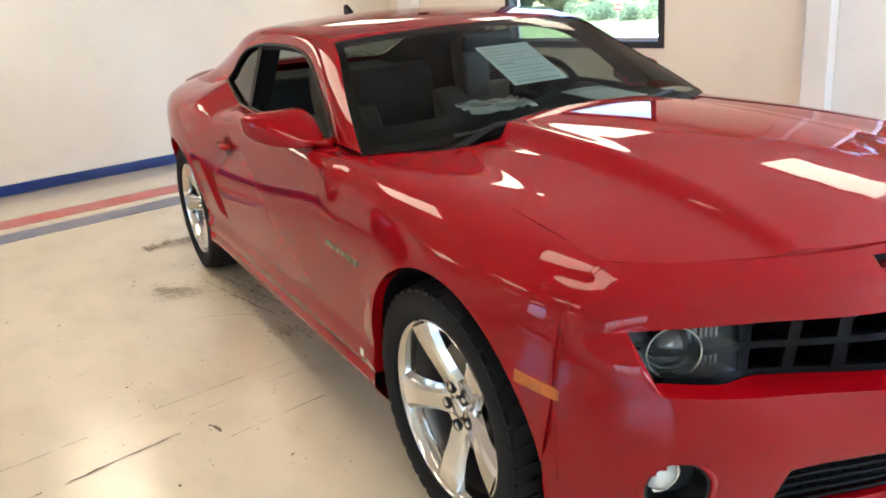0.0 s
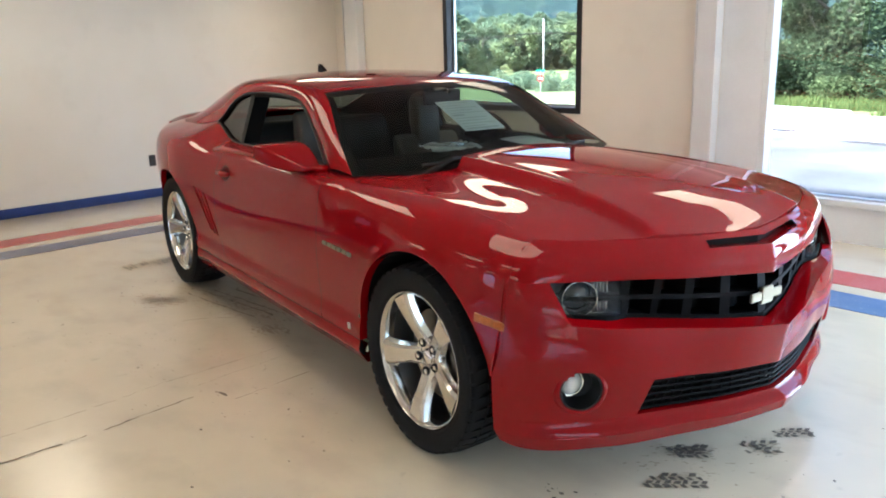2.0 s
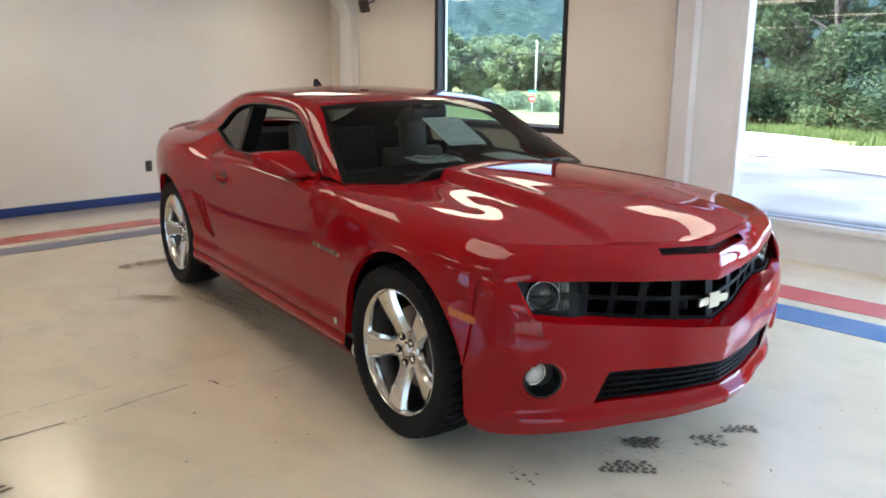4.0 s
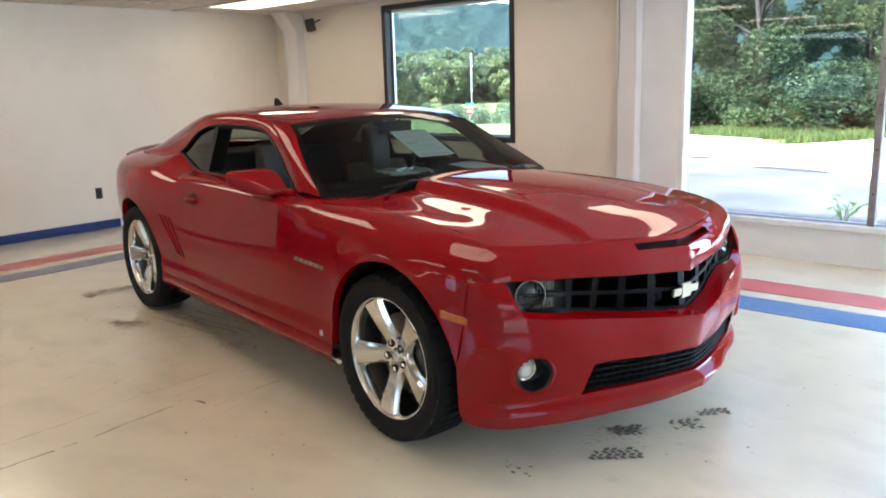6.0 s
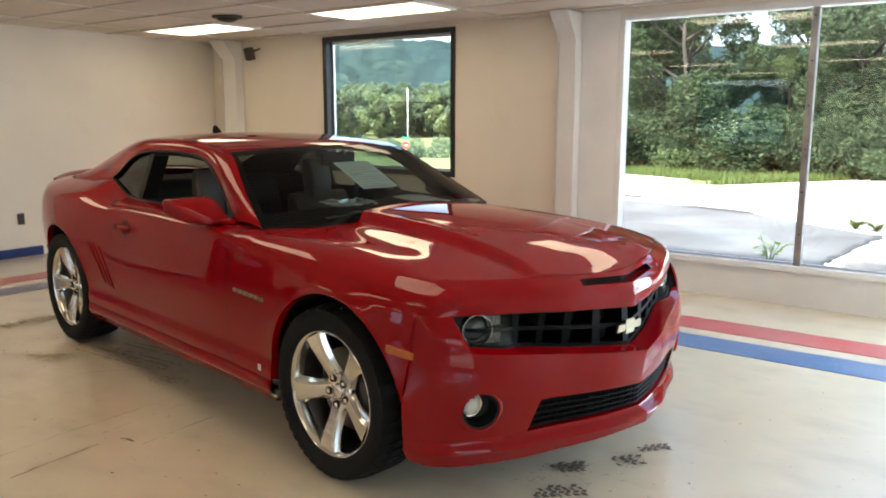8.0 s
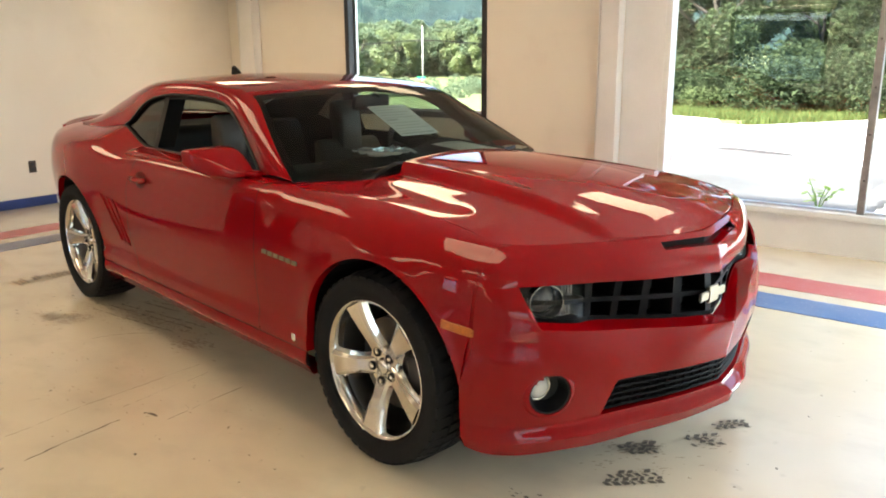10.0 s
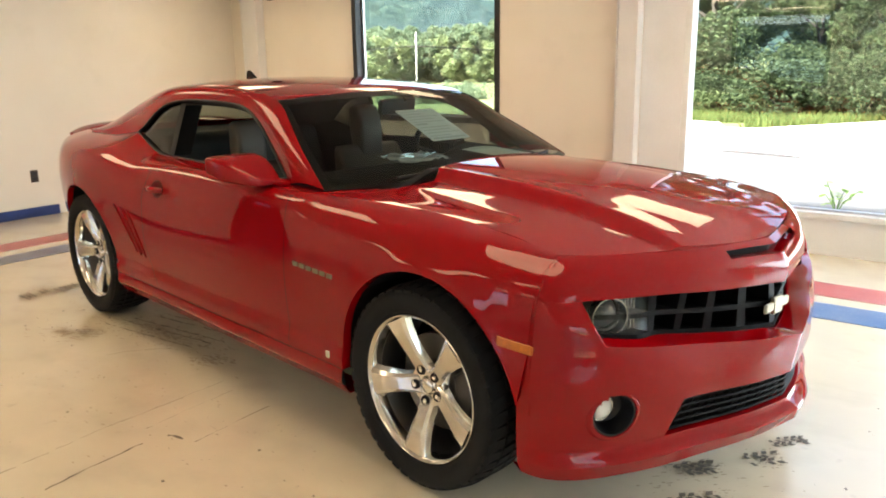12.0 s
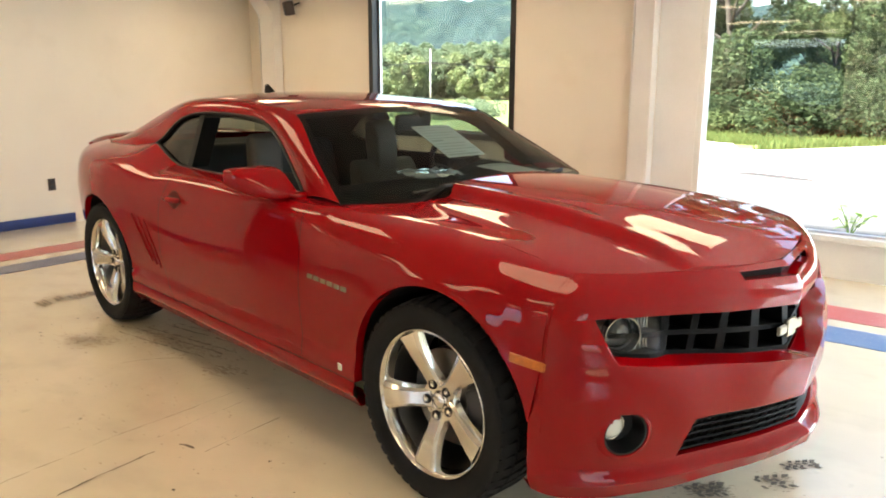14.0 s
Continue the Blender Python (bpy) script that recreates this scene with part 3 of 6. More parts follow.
SIDE_X = [-2.40, -2.20, -1.90, -1.42, -1.00, -0.62, 0.10, 0.80, 1.25, 1.52, 1.73, 1.83, 1.90]
SIDE_Z = [0.22, 0.34, 0.46, 0.60, 0.73, 0.84]
SIDE_Y = [
    [0.550, 0.580, 0.600, 0.615, 0.622, 0.615, 0.600, 0.560],
    [0.700, 0.725, 0.745, 0.760, 0.768, 0.765, 0.740, 0.690],
    [0.812, 0.832, 0.855, 0.878, 0.892, 0.890, 0.862, 0.775],
    [0.885, 0.900, 0.918, 0.940, 0.958, 0.962, 0.938, 0.822],
    [0.888, 0.902, 0.918, 0.936, 0.948, 0.943, 0.910, 0.806],
    [0.886, 0.903, 0.911, 0.912, 0.902, 0.887, 0.870, 0.832],
    [0.890, 0.912, 0.926, 0.930, 0.918, 0.898, 0.880, 0.850],
    [0.890, 0.908, 0.922, 0.930, 0.924, 0.905, 0.882, 0.832],
    [0.894, 0.912, 0.926, 0.940, 0.943, 0.922, 0.880, 0.820],
    [0.894, 0.910, 0.925, 0.940, 0.942, 0.916, 0.868, 0.812],
    [0.884, 0.900, 0.913, 0.924, 0.919, 0.888, 0.846, 0.801],
    [0.878, 0.894, 0.905, 0.914, 0.905, 0.872, 0.828, 0.787],
    [0.862, 0.880, 0.889, 0.888, 0.873, 0.838, 0.800, 0.770],
]
TOP_V = 6.0
shoulder_z = pchip([-2.40, -2.0, -1.42, -1.0, -0.5, 0.1, 0.6, 0.9, 1.42, 1.70, 1.90],
                   [1.000, 1.008, 1.008, 0.985, 0.963, 0.955, 0.950, 0.940, 0.922, 0.898, 0.866])
inner_y = pchip([-2.40, -2.0, -1.75, -1.40, -1.13, -0.93, -0.74, -0.15, 0.27, 0.51, 0.74, 0.82, 1.25, 1.52, 1.77, 1.90],
                [0.50, 0.61, 0.68, 0.70, 0.672, 0.70, 0.722, 0.746, 0.758, 0.762, 0.752, 0.715, 0.735, 0.738, 0.748, 0.745])
inner_z = pchip([-2.40, -2.0, -1.75, -1.40, -1.13, -0.93, -0.74, -0.15, 0.27, 0.51, 0.74, 0.82, 1.25, 1.52, 1.77, 1.90],
                [1.028, 1.046, 1.048, 1.055, 1.08, 1.028, 0.988, 0.984, 0.974, 0.958, 0.957, 0.957, 0.947, 0.931, 0.904, 0.880])
ARCH_F, ARCH_R, ARCH_RAD = (1.455, 0.375), (-1.41, 0.372), 0.408
_stations = [[x] + [v for y, z in zip(row + [inner_y(x)], SIDE_Z + [shoulder_z(x) - 0.022, shoulder_z(x) + 0.010, inner_z(x)]) for v in (y, z)]
             for x, row in zip(SIDE_X, SIDE_Y)]


@functools.lru_cache(maxsize=None)
def section(x):
    """Control points (y, z) of the body's section at x, and the step that brings its end to the inner edge."""
    lo, hi = 0.0, len(SIDE_X) - 3.0
    xs = [(v,) for v in SIDE_X]
    for _ in range(34):
        mid = (lo + hi) / 2
        if spline(xs, mid)[0] < x:
            lo = mid
        else:
            hi = mid
    row = spline(_stations, lo)[1:]
    pts = list(zip(row[::2], row[1::2]))
    return pts, (inner_y(x) - pts[-1][0], inner_z(x) - pts[-1][1])


def relief(x, z):
    """What stands out from the sheet: arch lips and the kick of the sill."""
    out = 0.0
    for cx, cz in (ARCH_F, ARCH_R):
        r = math.hypot(x - cx, max(z - cz, 0.0))
        out += 0.006 * math.exp(-((r - ARCH_RAD) / 0.045) ** 2)
    t = min(max((0.435 - z) / 0.07, 0), 1) * min(max((1.25 - abs(x)) / 0.25, 0), 1)
    return out + 0.017 * t * t * (3 - 2 * t)


def side_at(x, v):
    """(y, z) of the body side at station x; v from 0 at the sill to TOP_V at the inner edge."""
    pts, (dy, dz) = section(x)
    y, z = spline(pts, v)
    k = max(0.0, (v - 3.0) / 3.0) ** 2
    fade = min(1.0, max(0.0, (TOP_V - v) / 2))
    return y + dy * k + relief(x, z) * fade, z + dz * k


@functools.lru_cache(maxsize=None)
def side_v(x, z):
    lo, hi = 0.0, TOP_V
    for _ in range(26):
        mid = (lo + hi) / 2
        if side_at(x, mid)[1] < z:
            lo = mid
        else:
            hi = mid
    return lo


def side_y(x, z):
    x = min(max(x, SIDE_X[0]), SIDE_X[-1])
    return side_at(x, side_v(x, z))[0]


def side_point(x, z, s, out=0.0):
    return Vector((x, s * (side_y(x, z) + out), z))


door_rear = pchip([0.22, 0.335, 0.432, 0.605, 0.783, 0.908, 1.0], [-0.47, -0.49, -0.575, -0.630, -0.632, -0.575, -0.55])
door_front = pchip([0.22, 0.423, 0.563, 0.724, 0.887, 0.96], [0.692, 0.690, 0.687, 0.682, 0.675, 0.672])
SILL = 0.335


def arch_z(x, c):
    d = ARCH_RAD ** 2 - (x - c[0]) ** 2
    return c[1] + math.sqrt(d) if d > 0 else -1


def panel(xs, low, s, rows=44, warp=None):
    """A body side panel from its lower edge over the shoulder to its inner edge."""
    bm = bmesh.new()
    cols = []
    for x in xs:
        v0 = side_v(x, low(x))
        col = []
        for k in range(rows + 1):
            v = v0 + (TOP_V - v0) * k / rows
            px = warp(x, side_at(x, v)[1]) if warp else x
            y, z = side_at(px, v)
            col.append(Vector((px, s * y, z)))
        cols.append(col)
    vs = [[bm.verts.new(p) for p in col] for col in cols]
    for i in range(len(vs) - 1):
        for j in range(len(vs[0]) - 1):
            bm.faces.new((vs[i][j], vs[i + 1][j], vs[i + 1][j + 1], vs[i][j + 1]))
    # a turned-in lower lip
    for i in range(len(vs) - 1):
        if (cols[i][0] - cols[i + 1][0]).length < 0.2:
            a, b = vs[i][0], vs[i + 1][0]
            c, d = (bm.verts.new(v.co + Vector((0, -s * 0.035, 0.0))) for v in (a, b))
            bm.faces.new((a, c, d, b))
    bmesh.ops.remove_doubles(bm, verts=bm.verts, dist=1e-5)
    return bm


def arch_columns(x0, x1, c, n=40):
    """Stations that crowd at the ends of a wheel arch."""
    a, b = c[0] - ARCH_RAD, c[0] + ARCH_RAD
    xs = steps(x0, a - 0.0006, 12) if x0 < a else []
    xs += [c[0] - ARCH_RAD * math.cos(math.pi * k / n) for k in range(n + 1)]
    xs += steps(b + 0.0006, x1, 12) if x1 > b else []
    return [x for x in xs if x0 - 1e-6 <= x <= x1 + 1e-6]


def fender_low(x):
    if x < ARCH_F[0] - ARCH_RAD:
        return SILL
    z = max(arch_z(x, ARCH_F), ARCH_F[1])
    return max(z, 0.45 + (x - 1.862) * 5.5) if x > 1.80 else z


def quarter_low(x):
    if x > ARCH_R[0] + ARCH_RAD:
        return SILL
    if x < ARCH_R[0] - ARCH_RAD:
        return 0.42
    return max(arch_z(x, ARCH_R), ARCH_R[1])


# -- the greenhouse: inner edge E, window edge D, centre line C --
E_PTS = [(0.774, 0.780, 0.964), (0.581, 0.724, 1.073), (0.384, 0.654, 1.185), (0.191, 0.594, 1.284), (-0.10, 0.572, 1.330),
         (-0.45, 0.560, 1.344), (-0.85, 0.553, 1.331), (-1.15, 0.553, 1.278), (-1.45, 0.568, 1.185), (-1.74, 0.590, 1.095), (-1.98, 0.61, 1.042)]
D_PTS = [(0.51, 0.763, 0.958), (0.36, 0.722, 1.06), (0.19, 0.682, 1.172), (0.03, 0.65, 1.238), (-0.15, 0.634, 1.262),
         (-0.45, 0.628, 1.269), (-0.75, 0.63, 1.252), (-0.95, 0.645, 1.185), (-1.13, 0.672, 1.082), (-1.40, 0.70, 1.055), (-1.75, 0.68, 1.045)]
C_PTS = [(0.95, 0, 0.975), (0.73, 0, 1.098), (0.49, 0, 1.215), (0.255, 0, 1.310), (-0.06, 0, 1.352),
         (-0.45, 0, 1.372), (-0.85, 0, 1.362), (-1.20, 0, 1.315), (-1.50, 0, 1.230), (-1.78, 0, 1.130), (-2.02, 0, 1.060)]
B_PTS = [(0.51, 0.763, 0.957), (0.40, 0.762, 0.966), (0.27, 0.758, 0.974), (0.08, 0.752, 0.980), (-0.15, 0.746, 0.984),
         (-0.45, 0.736, 0.985), (-0.74, 0.722, 0.988), (-0.93, 0.700, 1.028), (-1.128, 0.673, 1.080)]
rail_e, rail_d, rail_c, rail_b = rail(E_PTS), rail(D_PTS), rail(C_PTS), rail(B_PTS)


def crown(u, a, lift=0.0):
    """A point of windscreen, roof or rear window: u along, a from -1 to 1 across."""
    e, c = rail_e(u), rail_c(u)
    k = 1 - abs(a) ** 2.3
    return Vector((e.x + (c.x - e.x) * k, a * e.y, e.z + (c.z - e.z) * k + lift))


def pillar(u, v, s):
    """The painted frame between inner edge and window edge."""
    e, d = rail_e(u), rail_d(u)
    p = e.lerp(d, v)
    b = math.sin(math.pi * v)
    p.y += 0.016 * b
    p.z += 0.016 * b
    p.y *= s
    return p


# -- the bonnet --
hood_c = pchip([0.70, 1.2, 1.6, 1.9, 2.1, 2.2], [0.988, 0.978, 0.956, 0.918, 0.878, 0.855])
hood_side = pchip([0.70, 0.82, 1.25, 1.52, 1.77, 1.88, 1.93], [0.705, 0.712, 0.732, 0.735, 0.745, 0.742, 0.738])
hood_front = pchip([0.0, 0.10, 0.2, 0.39, 0.56, 0.65, 0.70, 0.74], [2.190, 2.178, 2.156, 2.102, 2.022, 1.964, 1.922, 1.886])
hood_rear = pchip([0.0, 0.30, 0.33, 0.38, 0.41, 0.50, 0.72], [0.945, 0.945, 0.95, 0.975, 0.98, 0.955, 0.80])
bulge_y = pchip([0.9, 1.3, 1.7, 2.15], [0.315, 0.345, 0.362, 0.395])
bulge_h = pchip([0.9, 1.2, 1.7, 2.0, 2.16], [0.042, 0.043, 0.038, 0.026, 0.0])


def hood_z(x, y):
    y = abs(y)
    z = hood_c(x) - 0.058 * y * y
    b, w = bulge_y(x), 0.060
    t = min(max((y - b) / w, 0), 1)
    z -= 0.009 * math.exp(-((y - 0.56) / 0.12) ** 2) * min(1.0, max(0.0, (2.0 - x) / 0.5))
    c = min(1.0, max(0.0, (x - 1.72) / 0.17)) * min(1.0, max(0.0, (y - 0.45) / 0.28))
    z -= 0.0075 * c * c * (3 - 2 * c)
    return z + bulge_h(x) * (1 - t * t * (3 - 2 * t)) + 0.012 * bulge_h(x) / 0.042 * max(0, 1 - (y / 0.3) ** 2)


def hood_point(a, v):
    y = a * 0.735
    x0, x1 = hood_rear(abs(y)), hood_front(abs(y))
    x = x0 + (x1 - x0) * v
    y = a * hood_side(min(x, 1.90)) if abs(a) > 0.97 else y * hood_side(min(x, 1.90)) / 0.735
    return Vector((x, y, hood_z(x, y)))


# -- the nose and the bumper: rails from the centre out to the wheel arch --
def nose_rails():
    u0 = [(2.194, 0, 0.856), (2.158, 0.2, 0.862), (2.130, 0.31, 0.865), (2.070, 0.47, 0.871), (1.980, 0.635, 0.877), (1.917, 0.712, 0.8785), (1.899, 0.735, 0.8795), (1.893, 0.748, 0.880)]
    u1 = [(2.262, 0, 0.795), (2.215, 0.2, 0.808), (2.175, 0.34, 0.815), (2.115, 0.49, 0.820), (2.042, 0.64, 0.824), (1.980, 0.744, 0.833), (1.936, 0.792, 0.841), (1.893, 0.8158, 0.845)]
    u2 = [(2.264, 0, 0.717), (2.228, 0.2, 0.735), (2.185, 0.36, 0.746), (2.130, 0.49, 0.755), (2.062, 0.64, 0.761), (1.995, 0.773, 0.766), (1.948, 0.834, 0.766), (1.893, 0.8642, 0.765)]
    return [rail(r) for r in (u0, u1, u2)]


def bumper_rails():
    b1 = [(2.336, 0, 0.552), (2.282, 0.2, 0.570), (2.218, 0.36, 0.587), (2.173, 0.49, 0.603), (2.122, 0.63, 0.620), (2.060, 0.752, 0.638), (1.985, 0.842, 0.640), (1.8935, 0.886, 0.622)]
    b2 = [(2.312, 0, 0.410), (2.272, 0.2, 0.418), (2.222, 0.36, 0.426), (2.186, 0.492, 0.432), (2.132, 0.62, 0.425), (2.060, 0.755, 0.430), (1.968, 0.855, 0.438), (1.862, 0.897, 0.450)]
    b3 = [(2.305, 0, 0.311), (2.260, 0.2, 0.309), (2.196, 0.38, 0.306), (2.143, 0.52, 0.304), (2.092, 0.64, 0.300), (2.016, 0.765, 0.300), (1.935, 0.845, 0.300), (1.852, 0.888, 0.305)]
    b4 = [(2.350, 0, 0.285), (2.302, 0.2, 0.270), (2.225, 0.38, 0.262), (2.172, 0.52, 0.256), (2.115, 0.64, 0.252), (2.035, 0.765, 0.248), (1.945, 0.845, 0.246), (1.850, 0.884, 0.252)]
    b5 = [(2.340, 0, 0.250), (2.272, 0.2, 0.222), (2.196, 0.38, 0.208), (2.140, 0.52, 0.200), (2.075, 0.64, 0.194), (1.995, 0.76, 0.190), (1.91, 0.832, 0.192), (1.842, 0.855, 0.200)]
    return [rail(r) for r in (b1, b2, b3, b4, b5)]


def both(r, u):
    """A rail over both halves: u from -7 to 7."""
    p = r(abs(u))
    return Vector((p.x, p.y * (-1 if u < 0 else 1), p.z))


FOG = (0.715, 0.420, 0.070)


def fascia(car):
    n = 14
    NL, N1, N2 = 6, 14, 16
    us = [k / n for k in range(-7 * n, 7 * n + 1)]
    u0, u1, u2 = nose_rails()
    b1, b2, b3, b4, b5 = bumper_rails()
    # nose panel with its slot
    bm = bmesh.new()
    rows = 14

    def fender_rim(v, s):
        """The end profile of the fender, from the bonnet's edge down."""
        x = 1.8915
        y, z = side_at(x, TOP_V + (side_v(x, 0.765) - TOP_V) * v)
        return Vector((x + 0.0015, s * y, z))

    def rim_step(v, s):
        p, q, r = both(u0, 7.0 * s), both(u1, 7.0 * s), both(u2, 7.0 * s)
        return fender_rim(v, s) - (p * (1 - v) ** 2 + (2 * q - 0.5 * p - 0.5 * r) * 2 * v * (1 - v) + r * v * v)

    def nose(u, v):
        p, q, r = both(u0, u), both(u1, u), both(u2, u)
        out = p * (1 - v) ** 2 + (2 * q - 0.5 * p - 0.5 * r) * 2 * v * (1 - v) + r * v * v
        k = min(1.0, max(0.0, (abs(u) - 5.0) / 2.0))
        return out + rim_step(v, 1 if u > 0 else -1) * (k * k * (3 - 2 * k))

    vs = [[bm.verts.new(nose(u, k / rows)) for k in range(rows + 1)] for u in us]
    for i in range(len(us) - 1):
        for j in range(rows):
            mid = abs(us[i] + us[i + 1]) / 2
            if mid < 1.33 and 2 <= j < 5:
                continue
            bm.faces.new((vs[i][j], vs[i + 1][j], vs[i + 1][j + 1], vs[i][j + 1]))
    # folded-in edges of slot and grille opening
    for i in range(len(us) - 1):
        mid = abs(us[i] + us[i + 1]) / 2
        for j, dx, dz in ((rows, -0.035, 0.012), (2, -0.05, -0.012), (5, -0.06, -0.004)):
            if (j == rows and mid < 5.0) or (j < rows and mid < 1.33):
                a, b = vs[i][j], vs[i + 1][j]
                c, d = (bm.verts.new(v.co + Vector((dx, 0, dz))) for v in (a, b))
                bm.faces.new((a, b, d, c))
    bmesh.ops.remove_doubles(bm, verts=bm.verts, dist=1e-5)
    part("nose_panel", bm, RED, car, smooth=True, angle=34)
    bm = bm_grid(lambda u, v: both(u1, u) + Vector((-0.065, 0, 0.055 - 0.06 * v)), steps(-1.5, 1.5, 16), [0, 1])
    part("nose_slot", bm, LINER, car)

    # bumper: ledge, face, chin
    def ledge(u):
        p = both(b1, u)
        k = min(1, max(0, (5.0 - abs(u)) / 0.22))
        k = k * k * (3 - 2 * k)
        w = min(1.0, max(0.0, (abs(u) - 3.0) / 0.9))
        return p + Vector((-(0.085 - 0.043 * w * w * (3 - 2 * w)) * k, 0, (0.006 + 0.012 * abs(u) / 5) * k + 0.012 * (1 - k)))

    bm = bmesh.new()

    def column(u):
        p1, p2, p3, p4, p5 = (both(r, u) for r in (b1, b2, b3, b4, b5))
        k = min(1, max(0, (abs(u) - 5.0) / 0.25))
        side = 1 if u >= 0 else -1
        top = both(u2, u) if abs(u) >= 5 else None
        col = []
        if abs(u) >= 5.0:
            for t in steps(0, 1, 6)[:-1]:
                q = top.lerp(p1, t)
                out = 0.008 * math.sin(math.pi * t)
                col.append(q + Vector((out, side * out, 0)))
        else:
            lo = ledge(u)
            col += [lo.lerp(p1, t) for t in (0, 0.2, 0.4, 0.6, 0.8, 0.94)]
        for t in steps(0, 1, N1)[:-1]:
            q = p1.lerp(p2, t)
            out = 0.014 * math.sin(math.pi * t) * min(1, abs(u) / 1.0)
            w = min(1.0, max(0.0, (abs(u) - 5.3) / 0.5))
            out += 0.007 * w * max(0.0, 1 - abs(t - 0.5) / 0.15)
            col.append(q + Vector((out * 0.8, side * out * 0.5, 0)))
        for t in steps(0, 1, N2)[:-1]:
            q = p2.lerp(p3, t)
            col.append(q)
        for t in steps(0, 1, 5)[:-1]:
            q = p3.lerp(p4, t * t * (3 - 2 * t))
            q.z = p3.z + (p4.z - p3.z) * t
            col.append(q)
        for t in steps(0, 1, 3):
            col.append(p4.lerp(p5, t))
        col.append(p5 + Vector((-0.06, -0.03 * side, 0.004)))
        return col

    cols = [column(u) for u in us]
    for s, rim in ((-1, cols[0]), (1, cols[-1])):
        step = [side_y(p.x, p.z) - abs(p.y) if 0.30 < p.z < 0.77 else 0.0 for p in rim]
        for u, col in zip(us, cols):
            k = min(1.0, max(0.0, (s * u - 5.6) / 1.4))
            for p, d in zip(col, step):
                p.y += s * d * k * k * (3 - 2 * k)
    vs = [[bm.verts.new(p) for p in col] for col in cols]
    for i in range(len(us) - 1):
        for j in range(len(vs[0]) - 1):
            mid = abs(us[i] + us[i + 1]) / 2
            if NL + N1 <= j < NL + N1 + N2 and mid < 3.0:
                continue
            c = (cols[i][j] + cols[i + 1][j + 1]) / 2
            if c.x > 1.9 and math.hypot(abs(c.y) - FOG[0], c.z - FOG[1]) < FOG[2] - 0.004:
                continue
            bm.faces.new((vs[i][j], vs[i + 1][j], vs[i + 1][j + 1], vs[i][j + 1]))
    for i in range(len(us) - 1):
        if abs(us[i] + us[i + 1]) / 2 < 3.0:
            for j, dz in ((NL + N1, -0.004), (NL + N1 + N2, 0.0)):
                a, b = vs[i][j], vs[i + 1][j]
                c, d = (bm.verts.new(v.co + Vector((-0.04, 0, dz))) for v in (a, b))
                bm.faces.new((a, b, d, c))
    bmesh.ops.remove_doubles(bm, verts=bm.verts, dist=1e-5)
    part("bumper_cover", bm, RED, car, smooth=True, angle=32)

    # lower grille: dark mesh of bars in the opening
    lower = part("lower_grille", bm_grid(lambda u, v: both(b2, u).lerp(both(b3, u), v) + Vector((-0.045, 0, 0)), steps(-3.15, 3.15, 30), [-0.1, 1.2]), LINER, car)
    for k in range(5):
        v = (k + 0.5) / 5
        bm = bm_tube([both(b2, u).lerp(both(b3, u), v) + Vector((-0.018, 0, 0)) for u in steps(-3.0, 3.0, 40)], 0.0045, 6)
        part("bar", bm, GRILLE_BLACK, lower)
    for k in range(-14, 15):
        u = k * 0.207
        a, b = (both(b2, u) + Vector((-0.030, 0, 0)), both(b3, u) + Vector((-0.030, 0, 0)))
        part("rib", bm_tube([a, b], 0.004, 5), LINER, lower)

    # grille between the lamps: egg-crate of deep vanes
    grille = part("grille", bm_grid(lambda u, v: both(u2, u).lerp(ledge(u), v) + Vector((-0.13, 0, 0.0)), steps(-5.0, 5.0, 40), [0, 1]), LINER, car)

    def slot(u, v, back):
        p = both(u2, u).lerp(ledge(u) + Vector((0.03, 0, 0)), v)
        return p + Vector((-0.042 - back, 0, 0))

    for k in range(-4, 5):
        u = k * 0.80
        bm = bmesh.new()
        w = 0.10
        pts = [[slot(u + w, v, 0.0), slot(u - w, v, 0.0), slot(u - w * 0.6, v, 0.09), slot(u + w * 0.6, v, 0.09)] for v in steps(0, 1, 4)]
        vv = [[bm.verts.new(p) for p in q] for q in pts]
        for a, b in zip(vv, vv[1:]):
            for j in range(4):
                bm.faces.new((a[j], a[(j + 1) % 4], b[(j + 1) % 4], b[j]))
        part("vane", bm, GRILLE_BLACK, grille)
    for v, thick in ((0.02, 0.008), (0.5, 0.008), (0.98, 0.008)):
        bm = bmesh.new()
        rows = []
        for u in steps(-4.6, 4.6, 46):
            p, q = slot(u, v, -0.002), slot(u, v, 0.09)
            rows.append([bm.verts.new(x) for x in (p + Vector((0, 0, thick)), p - Vector((0, 0, thick)), q - Vector((0, 0, thick * 0.6)), q + Vector((0, 0, thick * 0.6)))])
        for a, b in zip(rows, rows[1:]):
            for j in range(4):
                bm.faces.new((a[j], a[(j + 1) % 4], b[(j + 1) % 4], b[j]))
        part("cross_bar", bm, GRILLE_BLACK, grille)
    # badge: a plain bar with a wider middle, leaning back with the grille
    bm = bmesh.new()
    for x0, x1, z0, z1, d in ((-0.088, 0.088, -0.015, 0.015, 0.012), (-0.034, 0.034, -0.029, 0.029, 0.014)):
        bm_prism([(x0, z0), (x1, z0), (x1 + 0.006, z1), (x0 + 0.006, z1)], d, "x", 0.0, bm)
    bmesh.ops.bevel(bm, geom=bm.edges[:], offset=0.003, segments=2, affect="EDGES")
    badge = part("badge", bm, GOLD, grille, "plain pale gold badge plate")
    badge.matrix_basis = pose(2.236, 0, 0.632, 0, -4, 0)

